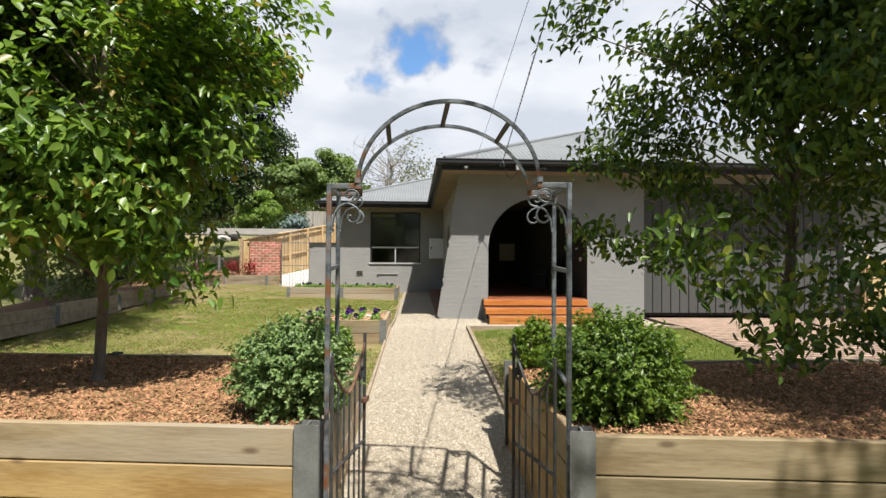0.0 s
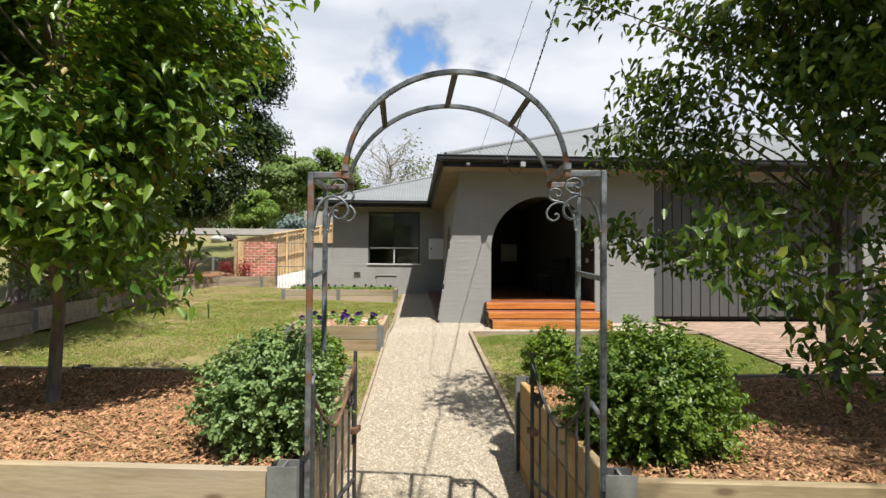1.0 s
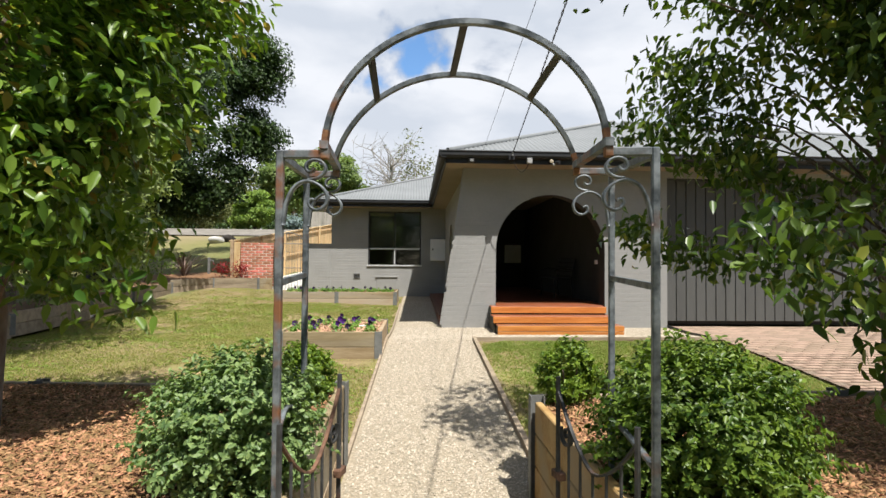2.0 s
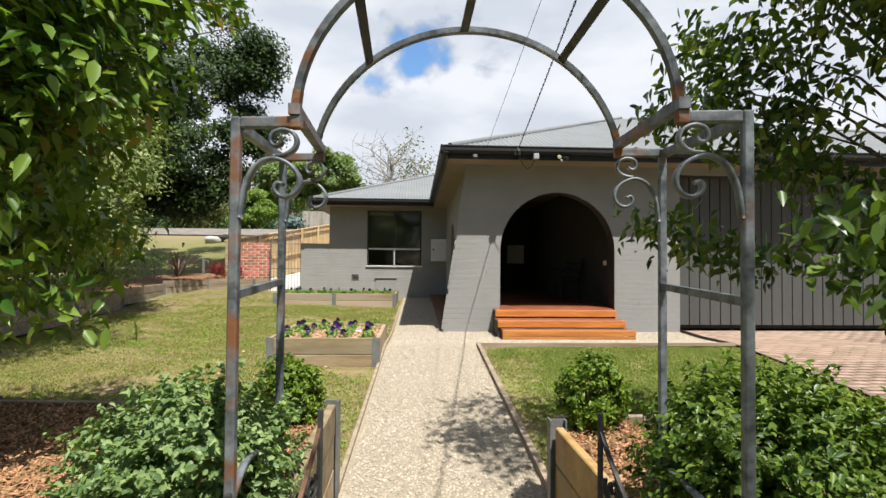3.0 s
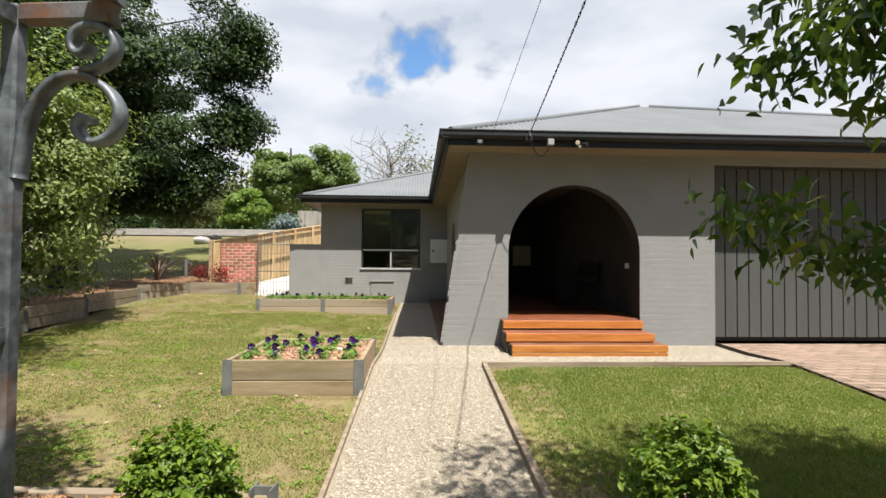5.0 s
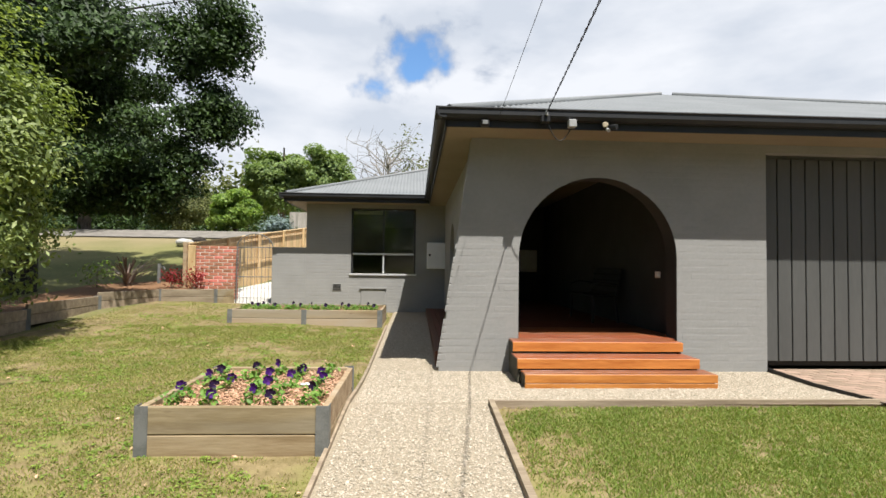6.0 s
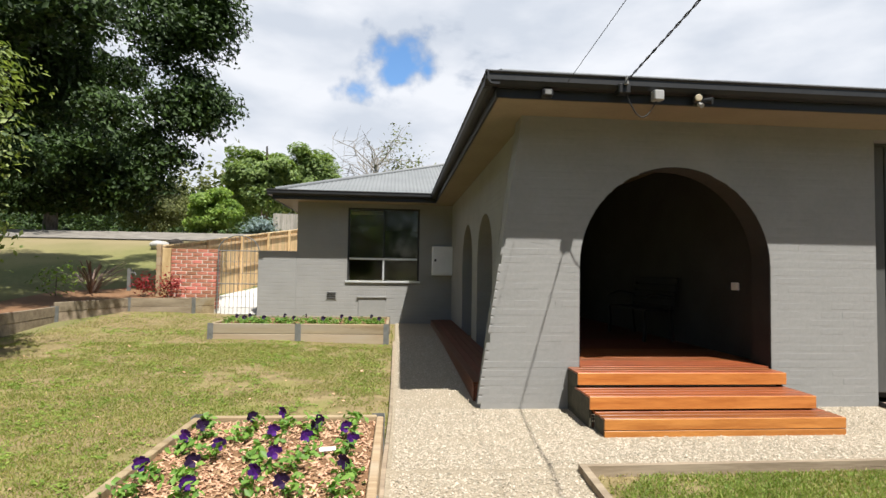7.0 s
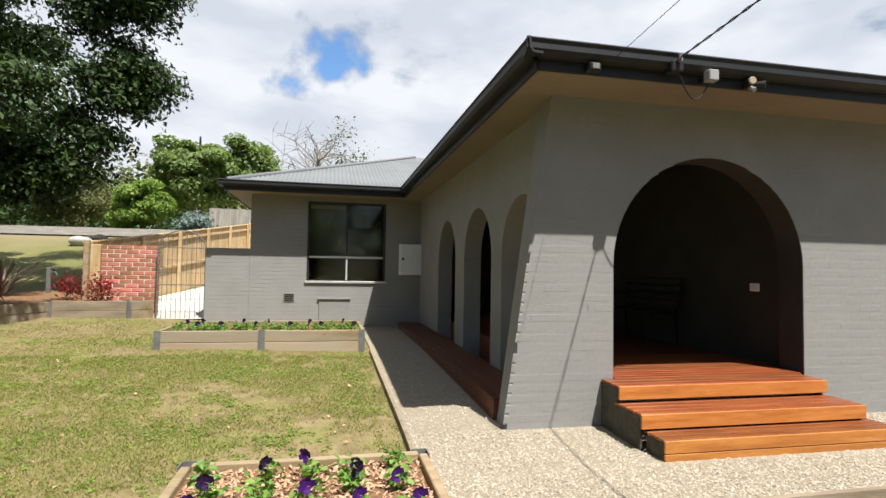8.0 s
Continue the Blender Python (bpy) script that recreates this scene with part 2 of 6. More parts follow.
M_MULCH = mat("bark_chips", (0.235, 0.122, 0.055), (0.42, 0.245, 0.118), 25.0, 0.9, 0, 0.2, 60, island=0.5)
M_MULCH_PALE = mat("pale_bark_chips", (0.42, 0.24, 0.14), (0.62, 0.40, 0.26), 25.0, 0.9, 0, 0.2, 60, island=0.35)
M_PAVER = mat("clay_pavers", (0.238, 0.17, 0.1232), (0.323, 0.2338, 0.17), 6.0, 0.85, 0, 0.3, 50, vary=0.2, island=0.18)
M_JOINT = mat("sandy_joint", (0.16, 0.12, 0.09), (0.22, 0.17, 0.12), 20.0, 0.95, 0, 0.4, 60)
M_BARK = mat("brown_bark", (0.085, 0.066, 0.05), (0.19, 0.152, 0.12), 12.0, 0.9, 0, 0.8, 40, stretch=(1, 1, 0.3))
M_BARK_DARK = mat("dark_oak_bark", (0.018, 0.015, 0.012), (0.04, 0.034, 0.028), 12.0, 0.9, 0, 0.8, 40, stretch=(1, 1, 0.3))
M_TWIG_GREY = mat("grey_dead_wood", (0.22, 0.2, 0.18), (0.32, 0.3, 0.27), 6.0, 0.9, 0, 0.3, 40)
M_LEAF_TREE = leaf_mat("pear_leaves", (0.042, 0.098, 0.015), (0.185, 0.275, 0.042), (0.28, 0.21, 0.05), 0.34, 0.36)
M_LEAF_RIGHT = leaf_mat("dark_pear_leaves", (0.026, 0.06, 0.011), (0.12, 0.182, 0.029), (0.26, 0.28, 0.05), 0.36, 0.28)
M_LEAF_BOX = leaf_mat("hedge_leaves", (0.07, 0.125, 0.042), (0.225, 0.305, 0.108), None, 0.45, 0.25)
M_LEAF_BRIGHT = leaf_mat("bright_hedge_leaves", (0.052, 0.108, 0.011), (0.19, 0.265, 0.03), None, 0.45, 0.32)
M_LEAF_BUSH = leaf_mat("glossy_bush_leaves", (0.036, 0.08, 0.011), (0.15, 0.215, 0.03), None, 0.4, 0.28)
M_LEAF_DARK = leaf_mat("dark_oak_leaves", (0.010, 0.022, 0.006), (0.048, 0.088, 0.018), None, 0.6, 0.12)
M_LEAF_LIGHT = leaf_mat("pale_green_leaves", (0.08855, 0.1644, 0.02783), (0.2783, 0.3668, 0.09488), None, 0.5, 0.4)
M_LEAF_SOFT = leaf_mat("soft_grey_green_leaves", (0.1, 0.14, 0.045), (0.265, 0.315, 0.105), None, 0.5, 0.3)
M_LEAF_MID = leaf_mat("mid_green_leaves", (0.08, 0.135, 0.04), (0.225, 0.29, 0.1), None, 0.5, 0.3)
M_LEAF_OLIVE = leaf_mat("olive_leaves", (0.07, 0.09, 0.03), (0.18, 0.19, 0.075), None, 0.6, 0.3)
M_LEAF_BLUE = leaf_mat("blue_spruce_needles", (0.09, 0.13, 0.13), (0.2, 0.26, 0.26), None, 0.6, 0.2)
M_FLAX = mat("bronze_flax_blades", (0.08, 0.056, 0.044), (0.18, 0.13, 0.1), 8.0, 0.5, 0, 0.1, 40, vary=0.3)
M_ROCK = mat("pale_boulder_stone", (0.3, 0.295, 0.275), (0.44, 0.43, 0.4), 5.0, 0.9, 0, 0.5, 30)
M_LEAF_RED = leaf_mat("red_leaves", (0.13, 0.012, 0.015), (0.32, 0.035, 0.04), None, 0.5, 0.35)
M_PANSY_LEAF = leaf_mat("pansy_leaves", (0.0675, 0.162, 0.027), (0.2025, 0.3375, 0.0675), None, 0.5, 0.3)
M_PETAL = leaf_mat("purple_petals", (0.028, 0.005, 0.085), (0.08, 0.013, 0.2), None, 0.6, 0.3)
M_PETAL_DARK = leaf_mat("dark_purple_petals", (0.012, 0.005, 0.022), (0.03, 0.01, 0.06), None, 0.6, 0.2)
M_RED_BRICK = mat("red_brown_brick", (0.33, 0.115, 0.075), (0.46, 0.19, 0.125), 9.0, 0.85, 0, 0.3, 60, vary=0.35)
M_MORTAR = mat("pale_mortar", (0.58, 0.53, 0.45), (0.66, 0.61, 0.53), 20.0, 0.95, 0, 0.3, 80)
M_PALING = mat("new_pine_palings", (0.46, 0.31, 0.15), (0.62, 0.45, 0.25), 4.0, 0.8, 0, 0.25, 30, stretch=(2, 2, 0.3), vary=0.15)
M_PALING_GREY = mat("grey_palings", (0.26, 0.235, 0.2), (0.36, 0.33, 0.29), 4.0, 0.85, 0, 0.25, 30, stretch=(2, 2, 0.3), vary=0.15)
M_BOX = mat("pale_grey_enamel", (0.7, 0.7, 0.69), (0.77, 0.77, 0.76), 3.0, 0.45, 0, 0.02, 40)
M_BOX_GREY = mat("grey_plastic_box", (0.27, 0.27, 0.262), (0.32, 0.32, 0.31), 3.0, 0.5, 0, 0.02, 40)
M_FRAMING = mat("dark_treated_pine_framing", (0.05, 0.048, 0.034), (0.09, 0.083, 0.06), 4.0, 0.85, 0, 0.2, 30, stretch=(0.35, 3, 3))
M_WHITE = mat("white_plastic", (0.7, 0.7, 0.68), (0.78, 0.78, 0.76), 4.0, 0.4, 0, 0.02, 40)
M_BLACK = mat("black_plastic", (0.012, 0.012, 0.012), (0.02, 0.02, 0.02), 4.0, 0.45, 0, 0.02, 40)
M_ALU = mat("silver_window_frame", (0.55, 0.56, 0.56), (0.62, 0.63, 0.63), 3.0, 0.35, 0.4, 0.02, 40)
M_DARKFRAME = mat("dark_window_frame", (0.03, 0.03, 0.03), (0.045, 0.045, 0.045), 3.0, 0.4, 0.2, 0.02, 40)
M_BLIND = mat("olive_roller_blind", (0.10, 0.10, 0.085), (0.13, 0.13, 0.11), 2.0, 0.9, 0, 0.1, 60)
M_CREAM = mat("cream_pelmet", (0.42, 0.36, 0.24), (0.5, 0.43, 0.3), 2.0, 0.8, 0, 0.05, 60)
M_CONC = mat("white_crushed_rock", (0.434, 0.42, 0.378), (0.546, 0.525, 0.476), 12.0, 0.95, 0, 0.5, 60)
M_ASPHALT = mat("grey_road", (0.15, 0.138, 0.118), (0.22, 0.202, 0.174), 2.0, 0.95, 0, 0.3, 60)
M_CABLE = mat("black_cable", (0.01, 0.01, 0.01), (0.016, 0.016, 0.016), 4.0, 0.6, 0, 0.0, 40)


def glass():
    m = bpy.data.materials.new("window_glass")
    m.use_nodes = True
    p = m.node_tree.nodes["Principled BSDF"]
    p.inputs["Base Color"].default_value = (0.78, 0.79, 0.74, 1)
    p.inputs["Transmission Weight"].default_value = 1.0
    p.inputs["Roughness"].default_value, p.inputs["IOR"].default_value = 0.02, 1.5
    return m


M_GLASS = glass()


# ---------- building blocks ----------
def thing(name, at=(0, 0, 0), turn=0.0):
    ob = new(name)
    ob.empty_display_size = 0.1
    ob.matrix_world = pose(*at, 0, 0, turn)
    return ob


def part(name, bm, material, parent=None, label="", smooth=False):
    """Links a bmesh (in the parent's own axes) as one mesh object under a thing."""
    me = bpy.data.meshes.new(name)
    bm.to_mesh(me)
    bm.free()
    me.materials.append(material)
    if smooth:
        me.shade_smooth()
    ob = new(name, me)
    if parent:
        ob.parent = parent
    return tagged(ob, label)


def soup(name, verts, faces, material, parent=None, label="", kind=""):
    """A mesh from computed vertices and faces."""
    me = bpy.data.meshes.new(name)
    me.from_pydata(verts, [], faces)
    me.materials.append(material)
    ob = new(name, me)
    if parent:
        ob.parent = parent
    return tagged(ob, label, kind=kind)


def grid_soup(name, V, k, tris, material, parent=None, label="", kind=""):
    """Many alike pieces at once: V is (n, k, 3); tris are the faces of one piece (all of one length)."""
    n = len(V)
    F = (np.arange(n)[:, None, None] * k + np.array(tris)[None]).reshape(-1, len(tris[0]))
    me = bpy.data.meshes.new(name)
    m = len(F)
    s = len(tris[0])
    me.vertices.add(n * k)
    me.vertices.foreach_set("co", np.ascontiguousarray(V, dtype=np.float32).ravel())
    me.loops.add(m * s)
    me.loops.foreach_set("vertex_index", F.astype(np.int32).ravel())
    me.polygons.add(m)
    me.polygons.foreach_set("loop_start", (np.arange(m) * s).astype(np.int32))
    me.update(calc_edges=True)
    me.materials.append(material)
    ob = new(name, me)
    if parent:
        ob.parent = parent
    return tagged(ob, label, kind=kind)


def box(bm, lo, hi, bevel=0.0, m=None):
    r = bmesh.ops.create_cube(bm, size=1.0)["verts"]
    size = [hi[i] - lo[i] for i in range(3)]
    mid = [(hi[i] + lo[i]) / 2 for i in range(3)]
    bmesh.ops.transform(bm, matrix=Matrix.LocRotScale(mid, None, size), verts=r)
    if bevel:
        es = list({e for v in r for e in v.link_edges})
        r = list({v for f in bmesh.ops.bevel(bm, geom=es, offset=bevel, segments=1, affect="EDGES")["faces"] for v in f.verts} | {v for v in r if v.is_valid})
    if m:
        bmesh.ops.transform(bm, matrix=m, verts=r)
    return bm


def boxed(lo, hi, bevel=0.004, m=None):
    return box(bmesh.new(), lo, hi, bevel, m)


def prism(pts, axis, a, b):
    """A flat outline of (u, z) points, pushed from a to b along axis ('x' or 'y')."""
    bm = bmesh.new()
    put = (lambda u, z, w: (u, w, z)) if axis == "y" else (lambda u, z, w: (w, u, z))
    f = bm.faces.new([bm.verts.new(put(u, z, a)) for u, z in pts])
    g = bmesh.ops.extrude_face_region(bm, geom=[f])["geom"]
    d = Vector((0, b - a, 0)) if axis == "y" else Vector((b - a, 0, 0))
    bmesh.ops.translate(bm, vec=d, verts=[v for v in g if isinstance(v, bmesh.types.BMVert)])
    bmesh.ops.recalc_face_normals(bm, faces=bm.faces)
    return bm


def tube(bm, pts, r0, r1=None, sides=6, caps=True):
    """A round bar along points, tapering from r0 to r1."""
    r1 = r0 if r1 is None else r1
    pts = [Vector(p) for p in pts]
    rings = []
    up = Vector((0.13, 0.21, 0.97))
    for i, p in enumerate(pts):
        d = (pts[min(i + 1, len(pts) - 1)] - pts[max(i - 1, 0)]).normalized()
        u = d.cross(up)
        u = (u if u.length > 0.05 else d.cross(Vector((1, 0, 0)))).normalized()
        w = d.cross(u)
        r = r0 + (r1 - r0) * i / max(1, len(pts) - 1)
        rings.append([bm.verts.new(p + (u * math.cos(a) + w * math.sin(a)) * r) for a in (2 * math.pi * (k + 0.5) / sides for k in range(sides))])
    for a, b in zip(rings, rings[1:]):
        for k in range(sides):
            bm.faces.new((a[k], a[(k + 1) % sides], b[(k + 1) % sides], b[k]))
    if caps:
        bm.faces.new(rings[0]); bm.faces.new(rings[-1][::-1])
    return bm


def strap(bm, pts, wide, thick, across):
    """A flat bar along points, wide along the vector across."""
    pts = [Vector(p) for p in pts]
    a = Vector(across).normalized() * (wide / 2)
    rings = []
    for i, p in enumerate(pts):
        d = (pts[min(i + 1, len(pts) - 1)] - pts[max(i - 1, 0)]).normalized()
        n = d.cross(a).normalized() * (thick / 2)
        rings.append([bm.verts.new(p + v) for v in (a + n, a - n, -a - n, -a + n)])
    for q, r in zip(rings, rings[1:]):
        for k in range(4):
            bm.faces.new((q[k], q[(k + 1) % 4], r[(k + 1) % 4], r[k]))
    bm.faces.new(rings[0]); bm.faces.new(rings[-1][::-1])
    return bm
# ---------- ground ----------
def ground_z(x, y):
    if y < 8.3:
        z = -0.06 - 0.078 * (8.3 - max(y, 1.5))
    else:
        z = -0.06 - 0.04 * min(1.0, (y - 8.3) / 0.8) + 0.10 * min(1.0, max(0.0, (y - 9.4) / 4.6))
    side = min(1.0, max(0.0, (-0.9 - x) / 2.0))
    z += side * 0.1 * min(1.0, max(0.0, (y - 9) / 7.0))
    z += 0.16 * min(1.0, max(0.0, (-3.0 - x) / 3.0)) * min(1.0, max(0.0, (y - 13) / 4.0))
    rise = 0.05 * (min(y, 75) - 18) if y > 18 else 0.0
    # the paddock climbs to the road on the far side of the paling fence
    bank = 0.17 * (min(y, 32.5) - 16.5) + 0.03 * max(0.0, min(y, 75) - 32.5) if y > 16.5 else 0.0
    f = min(1.0, max(0.0, (-6.55 + 0.131 * (y - 18.15) - x) / 0.9))
    return z + rise + (bank - rise) * f


def build_ground():
    xs = sorted(set([-900, -500, -250, -140, -90, -60, -45, -35, -28, -22, -17, -14] + [round(-12 + 0.4 * i, 2) for i in range(61)] + [14, 18, 24, 34, 60, 120, 300, 900]))
    ys = sorted(set([-900, -300, -100, -40, -15, -6] + [round(-3 + 0.4 * i, 2) for i in range(66)] + [24, 25, 26, 27, 28, 29, 30, 31, 32, 34, 36, 41, 47, 54, 62, 75, 100, 160, 300, 900]))
    vs = [(x, y, ground_z(x, y) + 0.012 * noise.noise((x * 0.8, y * 0.8, 0))) for y in ys for x in xs]
    n = len(xs)
    fs = [(j * n + i, j * n + i + 1, j * n + n + i + 1, j * n + n + i) for j in range(len(ys) - 1) for i in range(n - 1)]
    ob = soup("ground", vs, fs, M_SOIL)
    ob.data.materials.append(M_FIELD)
    for p in ob.data.polygons:
        c = p.center
        p.material_index = 0 if (-6.8 < c.x < 4.6 and 3.6 < c.y < 17.6) else 1
    ob.data.shade_smooth()
    tagged(ob, "sloping front lawn of dry patchy grass", "ground", kind="structure")


build_ground()


def strip_sheet(name, x0f, x1f, y0, y1, lift, material, label, category, step=0.3):
    """A thin sheet lying on the ground between two edges."""
    n = max(2, int((y1 - y0) / step))
    vs, fs = [], []
    k = 6
    for i in range(n + 1):
        y = y0 + (y1 - y0) * i / n
        a, b = x0f(y), x1f(y)
        for j in range(k):
            x = a + (b - a) * j / (k - 1)
            vs.append((x, y, ground_z(x, y) + lift))
    for i in range(n):
        for j in range(k - 1):
            q = i * k + j
            fs.append((q, q + 1, q + k + 1, q + k))
    return tagged(soup(name, vs, fs, material), label, category, kind="structure")


PATH_L = lambda y: -0.82 - 0.018 * max(0.0, 10 - y)
PATH_R = 0.43
strip_sheet("garden_path", PATH_L, lambda y: PATH_R, -2.0, 8.3, 0.022, M_GRAVEL, "cream crushed gravel path between timber edgings", "path")
strip_sheet("gravel_apron", PATH_L, lambda y: 4.22, 8.3, 10.2, 0.022, M_GRAVEL, "cream gravel strip along the grey house", "gravel")
strip_sheet("side_path", PATH_L, lambda y: 0.6, 10.2, 17.5, 0.022, M_GRAVEL, "gravel side path in shade beside the deck", "path")

# ---------- front wall line, slightly askew to the house ----------
GATE = pose(-0.29, 2.06, 0, 0, 0, -5.8)


def sleeper_run(parent, p0, p1, top, boards, height=0.2, thick=0.05, material=M_SLEEPER, name="sleeper", gold=None):
    """A stack of horizontal boards from p0 to p1 (plan), each a piece."""
    d = Vector((p1[0] - p0[0], p1[1] - p0[1], 0))
    ln = d.length
    turn = math.atan2(d.y, d.x)
    for i in range(boards):
        z1 = top - i * height
        bm = boxed((0, -thick / 2 + random.uniform(-0.004, 0.004), z1 - height + 0.004), (ln, thick / 2, z1 - 0.002), 0.006)
        bmesh.ops.transform(bm, matrix=Matrix.Translation((p0[0], p0[1], 0)) @ Matrix.Rotation(turn, 4, "Z"), verts=bm.verts)
        part(name, bm, gold if gold and i % 2 else material, parent)


def h_post(parent, x, y, turn, top, bottom, wide=0.13, deep=0.09):
    """A galvanised H-section post that holds the boards."""
    bm = bmesh.new()
    m = Matrix.Translation((x, y, 0)) @ Matrix.Rotation(radians(turn), 4, "Z")
    box(bm, (-wide / 2, -deep / 2, bottom), (wide / 2, -deep / 2 + 0.008, top + 0.01), 0, m)
    box(bm, (-wide / 2, deep / 2 - 0.008, bottom), (wide / 2, deep / 2, top + 0.01), 0, m)
    box(bm, (-0.005, -deep / 2 + 0.008, bottom), (0.005, deep / 2 - 0.008, top + 0.01), 0, m)
    part("post", bm, M_GALV, parent, "galvanised steel post")


def g2w(lx, ly):
    v = GATE @ Vector((lx, ly, 0))
    return v.x, v.y


def garden_walls():
    left = thing("retaining_wall")
    for k in range(3):
        p1 = g2w(-0.72 - 2.4 * k, 0)
        p0 = g2w(-0.72 - 2.4 * (k + 1), 0)
        sleeper_run(left, p0, p1, 0.24 + 0.008 * k, 4, gold=M_SLEEPER_GOLD)
        h_post(left, *g2w(-0.70 - 2.4 * k, 0), -5.8, 0.25, -0.6, 0.125)
    sleeper_run(left, g2w(-0.655, 0.08), (-0.97, 4.2), 0.235, 4)
    h_post(left, -0.97, 4.24, 84, 0.24, -0.5, 0.09)
    tagged(left, "weathered timber sleeper retaining wall with steel posts", "garden wall")
    right = thing("retaining_wall")
    for k in range(3):
        sleeper_run(right, g2w(0.70 + 2.4 * k, 0), g2w(0.70 + 2.4 * (k + 1), 0), 0.235, 4)
        h_post(right, *g2w(0.68 + 2.4 * k, 0), -5.8, 0.25, -0.6, 0.125)
    sleeper_run(right, g2w(0.645, 0.08), (0.34, 3.66), 0.25, 4, material=M_SLEEPER_GOLD)
    h_post(right, 0.335, 3.7, 88, 0.27, -0.5, 0.08)
    tagged(right, "pale timber sleeper retaining wall with steel posts", "garden wall")
    # low rear borders of the two mulch beds
    for pts, lab in (([(-1.0, 4.26), (-3.2, 4.42), (-6.6, 4.7)], "low grey timber border between mulch bed and lawn"), ([(0.40, 3.98), (2.6, 4.04), (5.2, 4.08)], "low timber border behind the shaded mulch bed")):
        b = thing("bed_border")
        for p, q in zip(pts, pts[1:]):
            sleeper_run(b, p, q, 0.215, 2, 0.2, 0.05, M_SLEEPER_GREY)
            h_post(b, *q, 0, 0.22, -0.3, 0.1)
        tagged(b, lab, "garden edging", "low bed borders")
    # path edging boards
    e = thing("path_edging")
    for y0, y1 in ((4.0, 6.2), (6.2, 8.3)):
        bm = bmesh.new()
        strap(bm, [(PATH_R + 0.012, y, ground_z(0, y) + 0.02) for y in np.linspace(y0, y1 - 0.01, 6)], 0.11, 0.05, (0, 0, 1))
        part("board", bm, M_SLEEPER_GREY, e)
    bm = strap(bmesh.new(), [(PATH_R, 8.30, -0.045), (4.2, 8.34, -0.045)], 0.09, 0.04, (0, 0, 1))
    part("board", bm, M_SLEEPER_GREY, e)
    tagged(e, "grey timber edging along the gravel path", "path edging", "path edgings")
    e = thing("path_edging")
    for y0, y1 in ((4.3, 6.6), (6.6, 8.9), (8.9, 11.4), (11.4, 14.0)):
        bm = strap(bmesh.new(), [(PATH_L(y) - 0.014, y, ground_z(PATH_L(y), y) + 0.015) for y in np.linspace(y0, y1 - 0.01, 6)], 0.09, 0.03, (0, 0, 1))
        part("board", bm, M_SLEEPER_GREY, e)
    tagged(e, "thin sunlit timber edging beside the lawn", "path edging", "path edgings")


garden_walls()


def mulch_bed(name, corners, z, label):
    """A raised bed surface of bark."""
    bm = bmesh.new()
    bm.faces.new([bm.verts.new((*c, z)) for c in corners])
    bmesh.ops.subdivide_edges(bm, edges=bm.edges, cuts=14, use_grid_fill=True)
    bmesh.ops.triangulate(bm, faces=bm.faces)
    for v in bm.verts:
        v.co.z += 0.03 * noise.noise((v.co.x * 1.3, v.co.y * 1.3, 3)) + 0.012 * noise.noise((v.co.x * 6, v.co.y * 6, 1))
    ob = part(name, bm, M_MULCH_BED)
    return tagged(ob, label, "mulch bed", kind="structure")


MULCH_Z = 0.19
mulch_bed("mulch_bed", [g2w(-0.68, 0.03), (-0.99, 4.22), (-6.5, 4.66), g2w(-6.6, 0.03)], MULCH_Z, "raised bed of red-brown bark mulch under the tree")
mulch_bed("mulch_bed", [g2w(0.67, 0.03), g2w(6.0, 0.03), (5.2, 4.06), (0.37, 3.96)], MULCH_Z, "raised bed of shaded bark mulch beside the gate")


# ---------- house ----------
EAVE, SLOPE, WING_SLOPE = 3.04, 0.392, 0.365
WALL_TOP = 2.85
house = thing("house")
tagged(house, "single-storey grey painted brick house with arched porch and hipped steel roof", "house")


def arc(cx, cz, r, n=20):
    """Points of a half circle from right to left (as the outline runs)."""
    return [(cx + r * math.cos(math.pi * i / n), cz + r * math.sin(math.pi * i / n)) for i in range(n + 1)]


ARCH_X, ARCH_R, ARCH_Z = 2.035, 1.015, 1.365
GX0, GX1, GTOP = 4.23, 8.5, 2.745


